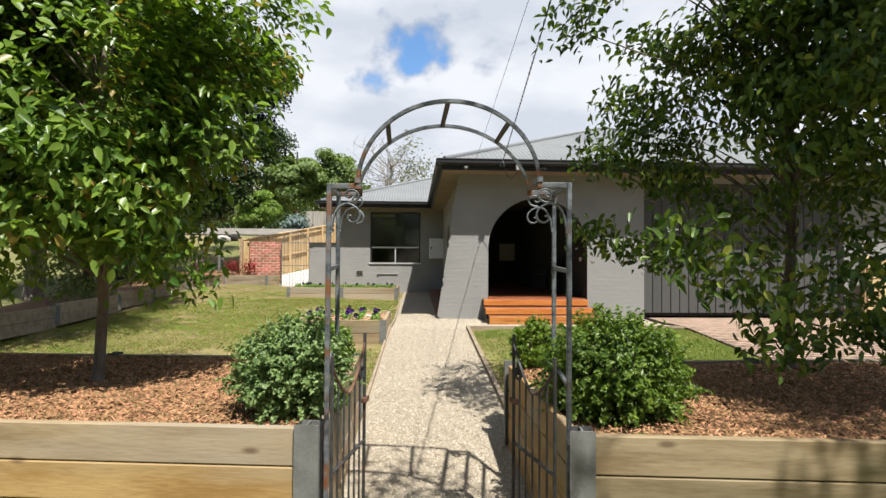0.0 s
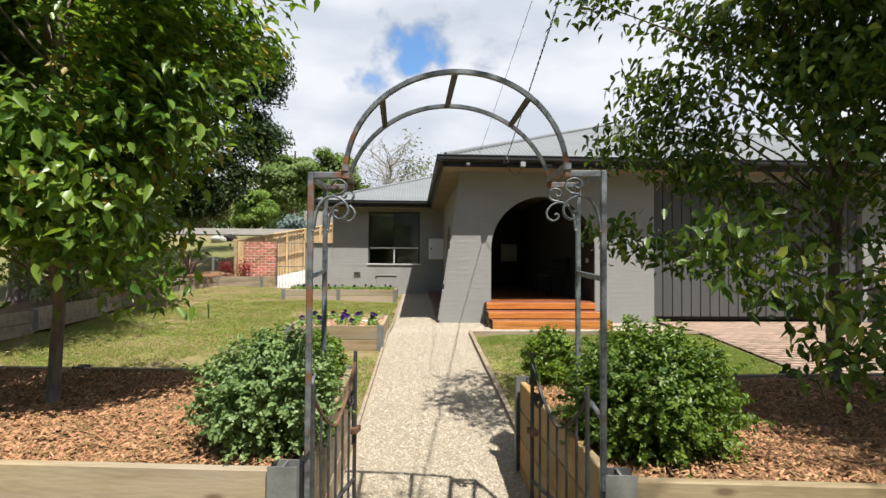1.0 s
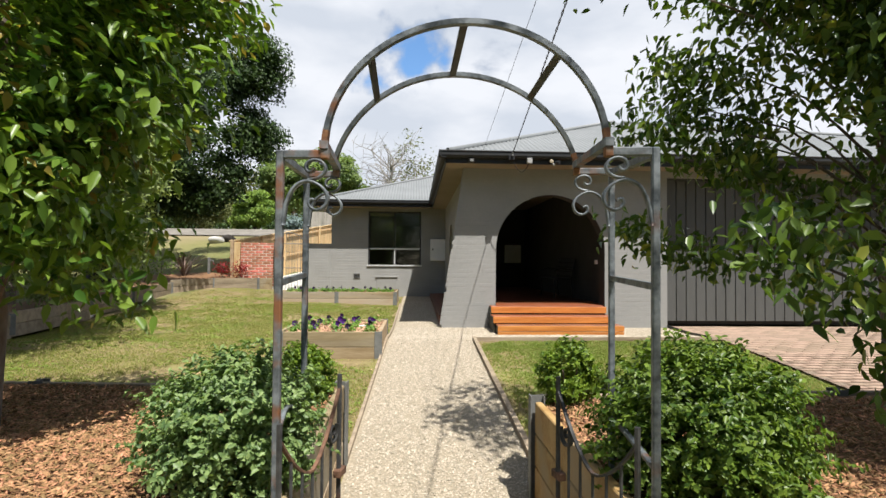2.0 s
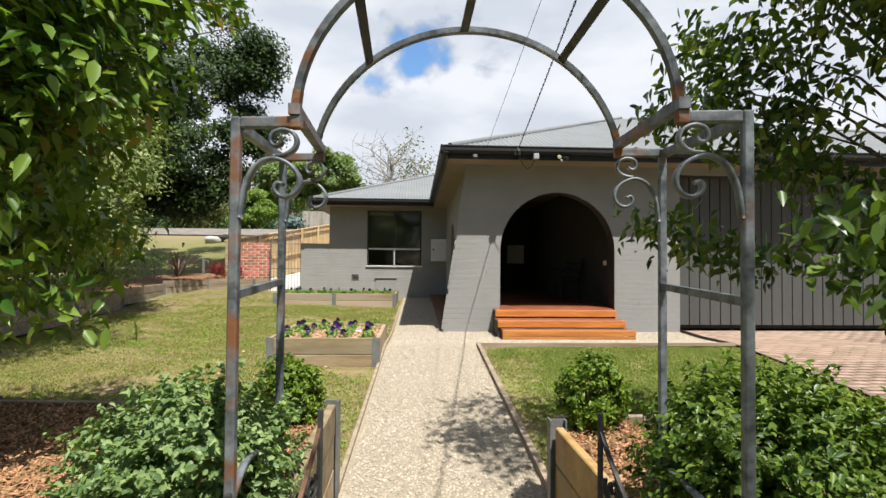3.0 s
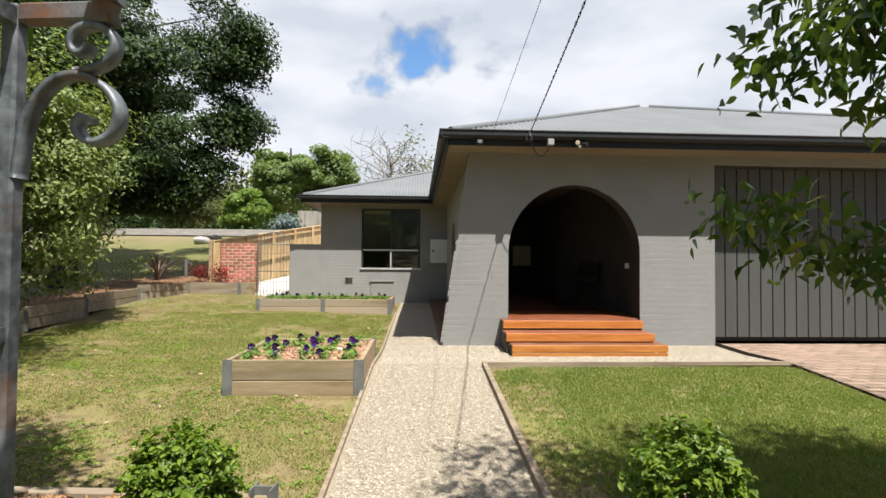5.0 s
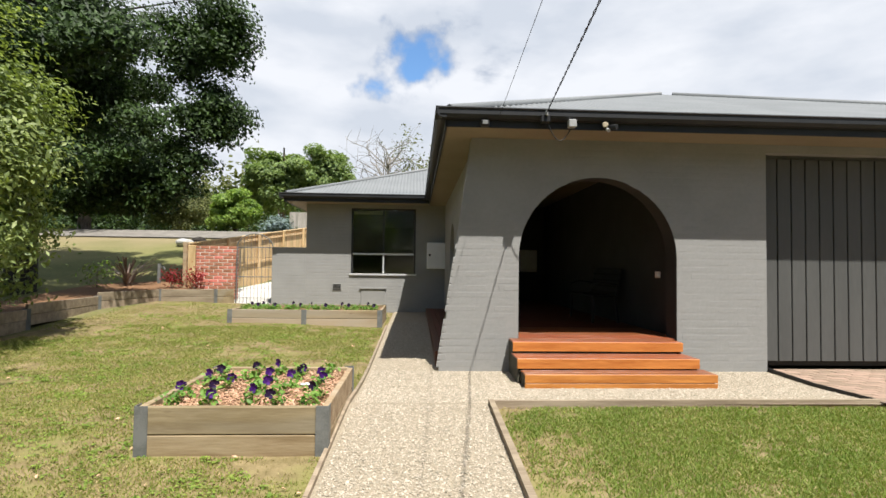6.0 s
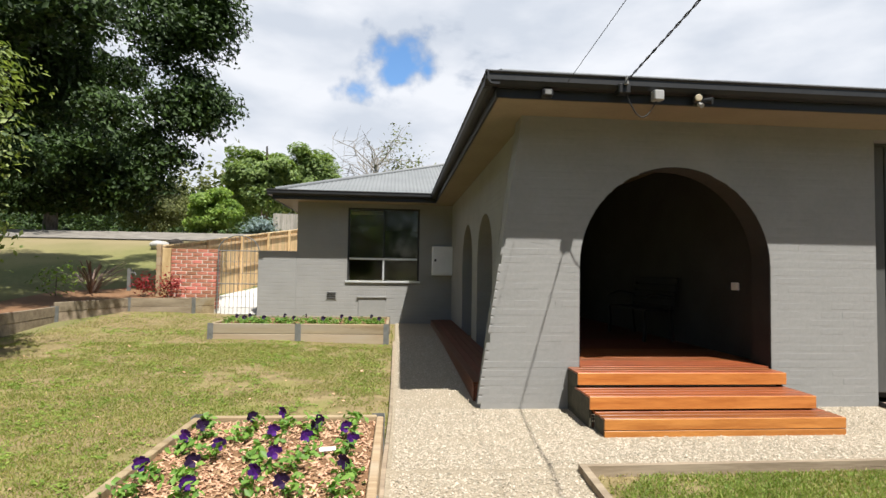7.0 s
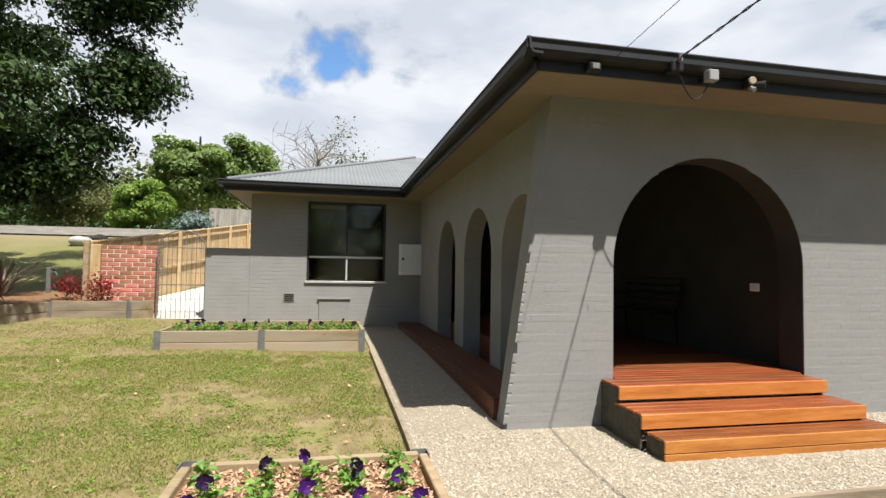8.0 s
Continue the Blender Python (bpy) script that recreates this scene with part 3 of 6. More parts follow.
def house_walls():
    out = [(0.0, -0.3), (0.42, WALL_TOP), (15.5, WALL_TOP), (15.5, -0.3), (GX1, -0.3), (GX1, GTOP), (GX0, GTOP), (GX0, -0.3), (ARCH_X + ARCH_R, -0.3)]
    out += arc(ARCH_X, ARCH_Z, ARCH_R, 28) + [(ARCH_X - ARCH_R, -0.3)]
    part("front_wall", prism(out, "y", 10.0, 10.28), M_WALL, house)
    # thin skin over the arch reveal: its shade is put into the colour
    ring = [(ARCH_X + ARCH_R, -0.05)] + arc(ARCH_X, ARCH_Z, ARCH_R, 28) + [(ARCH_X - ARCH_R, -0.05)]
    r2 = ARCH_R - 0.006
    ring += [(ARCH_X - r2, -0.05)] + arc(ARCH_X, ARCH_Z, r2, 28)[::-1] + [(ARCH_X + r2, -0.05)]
    part("arch_shade_skin", prism(ring, "y", 10.006, 10.285), M_INNER_SHADE, house, "reveal of the porch arch with its shade put into the colour")
    # arcade
    out = [(10.282, -0.3), (10.282, WALL_TOP), (17.49, WALL_TOP), (17.49, -0.3)]
    for c in (14.68, 12.72, 10.98):
        h = 0.69 if c > 11 else 0.64
        out += [(c + h, -0.3)] + arc(c, 1.46, h, 18) + [(c - h, -0.3)]
    part("arcade_wall", prism(out, "x", 0.5, 0.76), M_WALL_FAR, house)
    # wing
    wx0, wx1, wz0, wz1 = -1.98, -0.28, 1.01, 2.75
    for a, b in (((-3.15, -0.3), (wx0, WALL_TOP)), ((wx1, -0.3), (3.3, WALL_TOP)), ((wx0, -0.3), (wx1, wz0)), ((wx0, wz1), (wx1, WALL_TOP))):
        part("wing_wall", boxed((a[0], 17.5, a[1]), (b[0], 17.75, b[1]), 0), M_WALL_FAR, house)
    part("wing_side_wall", boxed((-3.15, 17.752, -0.3), (-2.9, 26, WALL_TOP), 0), M_WALL_FAR, house)
    part("rear_wall", boxed((-3.15, 26.0, -0.3), (15.5, 26.2, WALL_TOP), 0), M_WALL, house)
    part("end_wall", boxed((15.5, 10.0, -0.3), (15.7, 26.2, WALL_TOP), 0), M_WALL, house)
    # inner walls carry the porch's shade in their colour
    part("room_wall", boxed((3.302, 10.29, -0.3), (3.5, 25.9, WALL_TOP), 0), M_INNER_SHADE, house)
    part("porch_wall", boxed((3.14, 10.29, -0.3), (3.298, 17.49, WALL_TOP), 0), M_INNER_SHADE, house)
    part("porch_back_wall", boxed((0.77, 17.40, -0.3), (3.13, 17.495, WALL_TOP), 0), M_INNER_SHADE, house)
    part("low_wall", boxed((-4.03, 17.5, -0.2), (-3.152, 17.74, 1.69), 0.008), M_WALL_FAR, house, "low grey painted side wall")
    part("low_wall", boxed((8.5, 10.29, -0.3), (8.7, 16, WALL_TOP), 0), M_INNER_SHADE, house)
    # ceilings
    bm = bmesh.new()
    box(bm, (0.077, 9.467, WALL_TOP), (15.9, 26, WALL_TOP + 0.02))
    part("soffit", bm, M_SOFFIT, house, "tan painted soffit boards")
    part("wing_soffit", boxed((-3.583, 16.927, WALL_TOP), (0.047, 26, WALL_TOP + 0.02), 0), M_SOFFIT, house)


house_walls()


def roof_plane(name, o, e, h, length, run, slope):
    """Corrugated sheets from the eave point o along e, rising along h; run(u) is how far up they go."""
    pitch, k = 0.09, 4
    n = int(length / pitch * k)
    vs, fs = [], []
    for i in range(n + 1):
        u = length * i / n
        w = 0.011 * math.cos(2 * math.pi * u / pitch)
        r = max(0.02, run(u))
        for s in (-0.01, r):
            vs.append((o[0] + e[0] * u + h[0] * s, o[1] + e[1] * u + h[1] * s, o[2] + slope * s + w))
    for i in range(n):
        fs.append((2 * i, 2 * i + 2, 2 * i + 3, 2 * i + 1))
    ob = soup(name, vs, fs, M_ROOF, house)
    ob.data.shade_smooth()
    return ob


def roofs():
    z = EAVE - 0.03
    R = 4.8
    fall = 0.35
    last = R - fall * (16 - R)
    roof_plane("roof_front", (0, 9.39, z), (1, 0), (0, 1), 16.0, lambda u: min(u, R - fall * (u - R)), SLOPE)
    roof_plane("roof_side", (0, 9.39, z), (0, 1), (1, 0), 16.6, lambda u: min(u, R), SLOPE)
    roof_plane("wing_roof_front", (-3.66, 16.85, z), (1, 0), (0, 1), 9.0, lambda u: min(u, 4.6), WING_SLOPE)
    roof_plane("wing_roof_side", (-3.66, 16.85, z), (0, 1), (1, 0), 9.2, lambda u: min(u, 9.2 - u, 4.6), WING_SLOPE)
    t = z + 0.012
    caps = [((0, 9.39, t), (R, 9.39 + R, t + SLOPE * R)), ((R, 9.39 + R, t + SLOPE * R), (16, 9.39 + last, t + SLOPE * last)), ((-3.66, 16.85, t), (0.94, 21.45, t + WING_SLOPE * 4.6))]
    for a, b in caps:
        part("ridge_cap", tube(bmesh.new(), [Vector(a).lerp(Vector(b), 0.02), b], 0.05, sides=8), M_ROOF, house, "", True)
    # gutters: rolled front lip, box behind, fascia below
    def gutter(p, q, inward):
        bm = bmesh.new()
        prof = [(0.0, 0.0), (-0.035, 0.01), (-0.06, 0.045), (-0.06, 0.10), (-0.075, 0.115), (-0.06, 0.13), (-0.045, 0.118), (-0.045, 0.05), (-0.02, 0.02), (0.05, 0.02), (0.05, 0.0)]
        i = Vector((*inward, 0))
        rings = []
        for c in (Vector(p), Vector(q)):
            rings.append([bm.verts.new(c + i * (u + 0.01) + Vector((0, 0, v - 0.125))) for u, v in prof])
        for k in range(len(prof)):
            bm.faces.new((rings[0][k], rings[0][(k + 1) % len(prof)], rings[1][(k + 1) % len(prof)], rings[1][k]))
        bm.faces.new(rings[0]); bm.faces.new(rings[1][::-1])
        bmesh.ops.recalc_face_normals(bm, faces=bm.faces)
        part("gutter", bm, M_TRIM, house, "dark charcoal gutter")
    gutter((-0.066, 9.39, EAVE), (16, 9.39, EAVE), (0, 1))
    gutter((0.0, 9.326, EAVE), (0.0, 16.86, EAVE), (1, 0))
    gutter((-3.70, 16.85, EAVE), (0.0, 16.85, EAVE), (0, 1))
    gutter((-3.66, 16.8, EAVE), (-3.66, 26.0, EAVE), (1, 0))
    part("fascia", boxed((0.06, 9.44, 2.835), (16, 9.465, 2.965), 0.003), M_TRIM, house, "charcoal fascia board")
    part("fascia", boxed((0.05, 9.44, 2.835), (0.075, 16.9, 2.965), 0.003), M_TRIM, house)
    part("fascia", boxed((-3.61, 16.90, 2.835), (0.048, 16.925, 2.965), 0.003), M_TRIM, house)
    part("fascia", boxed((-3.61, 16.926, 2.835), (-3.585, 26, 2.965), 0.003), M_TRIM, house)


roofs()


def garage_door():
    d = thing("garage_door")
    part("frame", boxed((GX0, 10.14, -0.02), (GX0 + 0.035, 10.2, GTOP), 0.002), M_GARAGE, d)
    part("frame", boxed((GX0, 10.14, GTOP - 0.04), (GX1, 10.2, GTOP), 0.002), M_GARAGE, d)
    n = 22
    w = (GX1 - GX0 - 0.05) / n
    for i in range(n):
        x = GX0 + 0.04 + w * i
        part("panel", boxed((x + 0.008, 10.12, 0.05), (x + w - 0.006, 10.15, GTOP - 0.045), 0.006), M_GARAGE, d)
    part("backing", boxed((GX0, 10.205, -0.02), (GX1, 10.24, GTOP), 0), M_BLACK, d)
    tagged(d, "dark grey garage door of vertical panels", "garage door", kind="structure")


garage_door()


def window():
    x0, x1, z0, z1 = -1.98, -0.28, 1.01, 2.75
    w = thing("window_1")
    y = 17.53
    def bar(name, a, b, m=M_DARKFRAME):
        part(name, boxed(a, b, 0.004), m, w)
    f = 0.045
    bar("frame", (x0, y, z1 - f), (x1, y + 0.07, z1))
    bar("frame", (x0, y, z0), (x0 + f, y + 0.07, z1 - f))
    bar("frame", (x1 - f, y, z0), (x1, y + 0.07, z1 - f))
    zm, xm = 1.52, -1.13
    bar("transom", (x0 + f, y - 0.01, zm), (x1 - f, y + 0.07, zm + 0.045), M_ALU)
    bar("mullion", (xm - 0.02, y, zm + 0.045), (xm + 0.02, y + 0.06, z1 - f))
    bar("mullion", (xm - 0.02, y - 0.005, z0 + 0.03), (xm + 0.02, y + 0.06, zm), M_ALU)
    bar("sill", (x0 - 0.03, 17.46, z0 - 0.035), (x1 + 0.03, 17.6, z0 + 0.012), M_ALU)
    for a, b in (((x0 + f, zm + 0.045), (xm - 0.02, z1 - f)), ((xm + 0.02, zm + 0.045), (x1 - f, z1 - f)), ((x0 + f, z0 + 0.012), (xm - 0.02, zm)), ((xm + 0.02, z0 + 0.012), (x1 - f, zm))):
        p = part("pane", boxed((a[0], y + 0.03, a[1]), (b[0], y + 0.036, b[1]), 0), M_GLASS, w, "dark reflecting glass")
        p.visible_shadow = False
    tagged(w, "aluminium window with dark panes and a pale sill", "window", kind="structure")
    b = part("roller_blind", boxed((x0 + 0.05, 17.62, 1.55), (xm - 0.03, 17.63, 2.62), 0), M_BLIND)
    tagged(b, "drawn olive roller blind behind the window", "blind")
    p = part("pelmet", boxed((x0 + 0.06, 17.61, 2.60), (xm - 0.03, 17.66, 2.69), 0.01), M_CREAM)
    tagged(p, "cream pelmet at the top of the window", "pelmet")


window()


def steps():
    s = thing("timber_steps")
    rows = [(0.93, 3.06, 9.13, 9.36, 0.075), (0.89, 2.98, 9.36, 9.70, 0.205), (0.90, 2.96, 9.70, 9.998, 0.345)]
    for x0, x1, y0, y1, z in rows:
        back = 0.06 if z < 0.3 else 0.0
        n = max(2, round((y1 + back - y0) / 0.092))
        w = (y1 + back - y0) / n
        for i in range(n):
            a = y0 + w * i
            part("tread", boxed((x0, a + 0.007, z - 0.022), (x1, min(a + w - 0.007, 9.997), z), 0.004), M_DECK, s)
        part("riser", boxed((x0 - 0.004, y0 - 0.022, z - (0.092 if z < 0.1 else 0.113)), (x1 + 0.004, y0, z - 0.003), 0.003), M_DECK_FACE, s)
        if z < 0.1:
            part("riser", boxed((x0 - 0.004, y0 - 0.02, z - 0.175), (x1 + 0.004, y0, z - 0.099), 0.003), M_DECK_FACE, s)
        else:
            # dark board added behind the gap, standing in for its shade
            part("gap_board", boxed((x0 + 0.03, y0 + 0.066, z - 0.15), (x1 - 0.03, y0 + 0.084, z - 0.024), 0.002), M_FRAMING, s)
        for xa in (x0 + 0.005, x1 - 0.025):
            part("stringer", boxed((xa, y0 + 0.02, -0.1), (xa + 0.02, y1, z - 0.026), 0.002), M_FRAMING, s)
    tagged(s, "oiled orange hardwood steps up to the arched porch", "steps")
    d = thing("porch_deck")
    y = 10.0
    while y < 17.3:
        # planks deeper than y 11.2 take the shade-darkened colour
        part("plank", boxed((0.78 if y > 10.28 else 1.04, y + 0.004, 0.325), (3.135 if y > 10.28 else 3.02, y + 0.09, 0.347), 0.003), M_DECK_SHADE if y > 11.2 else M_DECK, d)
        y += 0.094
    part("riser", boxed((0.762, 10.3, -0.05), (0.778, 17.3, 0.345), 0.002), M_DECK_SHADE, d)
    tagged(d, "red-brown hardwood decking inside the porch", "deck")
    d = thing("side_deck")
    for i in range(5):
        part("plank", boxed((0.0 + 0.1 * i, 10.29, 0.113), (0.093 + 0.1 * i, 17.3, 0.135), 0.003), M_DECK_SHADE, d)
    part("riser", boxed((0.004, 10.29, -0.06), (0.022, 17.3, 0.11), 0.003), M_DECK_SHADE, d)
    part("end_board", boxed((0.024, 10.285, -0.06), (0.49, 10.30, 0.11), 0.003), M_DECK_SHADE, d)
    tagged(d, "low red timber deck along the arcade, darkened for its shade", "deck")


steps()


# ---------- planters ----------
def planter(name, x0, x1, y0, y1, top, base, boards, label, mids=()):
    p = thing(name)
    h = (top - base) / boards
    for i in range(boards):
        z1 = top - h * i
        for a, b in (((x0 + 0.05, y0), (x1 - 0.05, y0 + 0.05)), ((x0 + 0.05, y1 - 0.05), (x1 - 0.05, y1)), ((x0, y0 + 0.05), (x0 + 0.05, y1 - 0.05)), ((x1 - 0.05, y0 + 0.05), (x1, y1 - 0.05))):
            part("board", boxed((*a, z1 - h + 0.004), (*b, z1 - 0.002), 0.006), M_SLEEPER, p)
    for cx, cy in ((x0, y0), (x1, y0), (x0, y1), (x1, y1)):
        sx, sy = (1 if cx == x0 else -1), (1 if cy == y0 else -1)
        bm = bmesh.new()
        for u, v in (((cx - 0.008 * sx, cy - 0.008 * sy), (cx + 0.085 * sx, cy - 0.002 * sy)), ((cx - 0.008 * sx, cy - 0.002 * sy), (cx - 0.002 * sx, cy + 0.085 * sy))):
            box(bm, (min(u[0], v[0]), min(u[1], v[1]), base), (max(u[0], v[0]), max(u[1], v[1]), top + 0.006))
        part("corner_bracket", bm, M_GALV, p, "grey steel corner bracket")
    for mx in mids:
        part("post", boxed((mx - 0.05, y0 - 0.008, base), (mx + 0.05, y0 - 0.002, top + 0.006), 0), M_GALV, p)
    bm = bmesh.new()
    bmesh.ops.create_grid(bm, x_segments=20, y_segments=20, size=0.5)
    bmesh.ops.transform(bm, matrix=Matrix.LocRotScale(((x0 + x1) / 2, (y0 + y1) / 2, top - 0.045), None, (x1 - x0 - 0.1, y1 - y0 - 0.1, 1)), verts=bm.verts)
    for v in bm.verts:
        v.co.z += 0.02 * noise.noise(v.co * 5)
    part("soil", bm, M_MULCH_BED, p, "bark mulch and soil", True)
    return tagged(p, label, "planter box", "timber planter boxes")


planter("planter_box", -2.22, -0.88, 7.28, 8.81, 0.21, -0.19, 2, "square timber planter box of purple pansies on the lawn")
planter("planter_box", -3.92, -0.93, 14.0, 15.6, 0.345, 0.0, 2, "long low timber planter box of pansies by the house", (-2.45,))
# ---------- plants ----------
def rand_dirs(rng, n):
    v = rng.normal(size=(n, 3))
    return v / np.linalg.norm(v, axis=1)[:, None]


def leaf_cloud(name, centres, size, material, parent, rng, droop=0.25, wide=0.5, spread=1.0, label="", heart=None, ovate=False):
    """One crown of leaves: a folded leaf at each centre, mostly facing up and out."""
    n = len(centres)
    up = rand_dirs(rng, n) * spread + np.array([0, 0, 1.0])
    if heart is not None:
        o = np.asarray(centres) - np.asarray(heart)
        up += 0.9 * o / (np.linalg.norm(o, axis=1)[:, None] + 1e-6)
    up /= np.linalg.norm(up, axis=1)[:, None]
    a = rand_dirs(rng, n) + np.array([0, 0, -droop])
    a -= up * np.sum(a * up, axis=1)[:, None]
    a /= np.linalg.norm(a, axis=1)[:, None] + 1e-6
    b = np.cross(up, a)
    s = (size * rng.uniform(0.65, 1.25, n))[:, None]
    c = np.asarray(centres)
    if ovate:
        # rounded blade with a pointed, sagging tip, folded along the midrib
        w = b * s * wide
        sag = np.array([0, 0, -1.0]) * s * rng.uniform(0.02, 0.3, n)[:, None]
        lift = up * s * rng.uniform(0.02, 0.16, n)[:, None]
        V = np.stack([c - a * s * 0.5, c - a * s * 0.26 - w * 0.42 + lift, c + a * s * 0.1 - w * 0.46 + lift, c + a * s * 0.55 + sag, c + a * s * 0.1 + w * 0.46 + lift, c - a * s * 0.26 + w * 0.42 + lift], axis=1)
        return grid_soup(name, V, 6, [(0, 1, 2), (0, 2, 3), (0, 3, 4), (0, 4, 5)], material, parent, label)
    V = np.stack([c - a * s * 0.5, c + a * s * 0.02 - b * s * wide * 0.5 + up * s * 0.1, c + a * s * 0.55, c + a * s * 0.02 + b * s * wide * 0.5 + up * s * 0.1], axis=1)
    return grid_soup(name, V, 4, [(0, 1, 2), (0, 2, 3)], material, parent, label)


def crown_points(rng, centre, radii, clumps, per, clump_r, hollow=0.45, flat=0.55, gaps=0.0, seed=0, floor=-9.0, crisp=False, trim=None):
    """Clump centres within an uneven ellipsoid, and leaf centres about them."""
    out = []
    while len(out) < clumps:
        d = rand_dirs(rng, 1)[0]
        r = (hollow + (1 - hollow) * rng.random()) * (0.82 + 0.36 * noise.noise((d[0] * 1.7 + seed, d[1] * 1.7, d[2] * 1.7)))
        p = np.array(centre) + d * r * np.array(radii)
        if gaps and noise.noise(Vector(p) * (1.6 / max(radii)) * 2 + Vector((seed * 3.1, 0, 0))) < -0.5 + gaps:
            continue
        if p[2] < floor or (trim and p[0] > trim[0] + trim[1] * (p[2] - floor)):
            continue
        out.append(p)
    C = np.array(out)
    if crisp:
        # no clump stands alone
        gap = np.sort(np.linalg.norm(C[:, None] - C[None], axis=2), axis=1)[:, 3]
        C = C[gap < 1.5 * clump_r]
        clumps = len(C)
        # each clump a rounded mass of its own size, thickest at its skin
        d = rand_dirs(rng, clumps * per) * (rng.random(clumps * per) ** 0.28 + rng.normal(0, 0.05, clumps * per))[:, None]
        d = d * np.repeat(rng.uniform(0.6, 1.2, clumps), per)[:, None]
    else:
        d = np.clip(rng.normal(size=(clumps * per, 3)), -1.9, 1.9)
    L = np.repeat(C, per, axis=0) + d * np.array([clump_r, clump_r, clump_r * flat])
    return C, L


def tree(name, base, top, centre, radii, clumps, per, clump_r, leaf, material, trunk_r, label, seed, extra=(), gaps=0.15, bark=None, hollow=0.4, group="", droop=0.35, flat=0.6, limbs=26, ovate=False, floor=-9.0, crisp=False, trim=None):
    """Tapered trunk, limbs that reach to the clumps, and a crown of separate leaves."""
    rng = np.random.default_rng(seed)
    t = thing(name, base)
    inv = np.array(base)
    C, L = crown_points(rng, centre, radii, clumps, per, clump_r, hollow, flat, gaps, seed, floor, crisp, trim)
    if len(extra):
        E = np.array(extra)
        C = np.vstack([C, E])
        k = int(per * 1.3)
        L = np.vstack([L, np.repeat(E, k, axis=0) + np.clip(rng.normal(size=(len(E) * k, 3)), -1.9, 1.9) * clump_r * np.array([0.9, 0.9, 0.5]) * (0.42 if crisp else 1.0)])
    bm = bmesh.new()
    h = top - base[2]
    pts = [Vector((0.05 * h * 0.3 * noise.noise((i * 0.7, seed, 0)), 0.05 * h * 0.3 * noise.noise((i * 0.7, seed, 5)), h * i / 8 - (0.15 if i == 0 else 0))) for i in range(9)]
    tube(bm, pts, trunk_r, trunk_r * 0.18, 9)
    stem = part("trunk", bm, bark or M_BARK, t, "brown bark trunk", True)
    ends = list(C[-len(extra)::2] if len(extra) and trunk_r < 0.2 else []) + list(C[rng.permutation(len(C) - len(extra))[:limbs]])
    for e in ends:
        bm = bmesh.new()
        tip = Vector(e) - Vector(base)
        f = min(0.9, max(0.14, (tip.z / h) * 0.6 + 0.02))
        i = f * 8
        q = pts[int(i)].lerp(pts[min(8, int(i) + 1)], i - int(i))
        mid = q.lerp(tip, 0.5) + Vector((0, 0, 0.12 * (tip - q).length))
        path = [q, q.lerp(mid, 0.55) + Vector((0, 0, 0.01)), mid, mid.lerp(tip, 0.55), tip]
        tube(bm, path, min(trunk_r * 0.26, 0.06), min(trunk_r * 0.06, 0.008), 5, False)
        part("limb", bm, bark or M_BARK, stem, "", True)
    leaf_cloud("crown", L - inv, leaf, material, t, rng, droop, heart=np.array(centre) - inv, ovate=ovate)
    return tagged(t, label, "tree", group)


tree("tree", (-2.78, 3.42, 0.17), 5.3, (-3.1, 3.45, 1.9), (2.1, 1.6, 3.1), 300, 125, 0.19, 0.084, M_LEAF_TREE, 0.041,
     "leafy young pear tree standing in bark mulch", 3, [(-2.3, 3.0, 1.15), (-2.2, 3.3, 0.95), (-2.5, 2.8, 1.3), (-3.3, 3.0, 1.0), (-1.6, 3.3, 2.6), (-1.45, 3.4, 3.0), (-3.6, 2.9, 1.3), (-3.2, 2.6, 1.6), (-2.6, 2.7, 1.9), (-2.4, 2.6, 2.5)], 0.3, group="pear trees by the gate", droop=0.7, ovate=True, hollow=0.4, flat=0.42, floor=1.2, trim=(-2.5, 0.85))
low = [(1.25, 2.75, 1.27), (1.45, 2.8, 1.12), (1.65, 2.7, 0.97), (1.9, 2.6, 0.77), (1.95, 2.65, 0.57), (1.3, 4.5, 1.4), (1.5, 4.4, 1.25), (1.85, 4.3, 1.15), (2.3, 2.6, 1.0), (2.5, 2.7, 0.75), (3.2, 2.7, 0.9), (2.7, 2.9, 0.6), (3.4, 3.0, 1.3), (2.2, 3.9, 1.6), (2.1, 4.4, 1.9)]
high = [(1.75, 3.9, 2.4), (1.9, 4.2, 2.6), (1.8, 3.6, 2.9), (2.1, 4.0, 2.2), (1.65, 4.1, 3.1), (2.0, 3.4, 2.5), (1.6, 4.4, 2.7), (2.1, 3.1, 3.0), (2.2, 3.2, 2.0), (1.35, 4.1, 2.15), (1.55, 4.0, 1.95), (1.6, 4.2, 2.3), (1.75, 3.9, 1.85), (1.9, 4.1, 2.05), (1.25, 4.2, 2.05), (2.0, 4.0, 1.75), (1.5, 4.2, 2.5), (0.8, 3.5, 2.95), (1.0, 3.6, 3.3), (1.2, 3.3, 3.5), (0.95, 3.1, 3.5), (1.35, 3.8, 3.7), (1.0, 3.9, 3.8), (1.3, 3.0, 3.4), (1.5, 3.4, 3.9), (1.1, 2.8, 3.3), (1.45, 3.9, 4.1), (0.85, 3.3, 3.8)]
tree("tree", (2.80, 3.80, 0.17), 5.0, (3.15, 3.35, 3.1), (1.95, 1.35, 2.15), 230, 110, 0.175, 0.08, M_LEAF_RIGHT, 0.05,
     "dark leafy pear tree with low drooping branches beside the gate", 8, low + high, 0.3, group="pear trees by the gate", droop=0.7, ovate=True, flat=0.42)


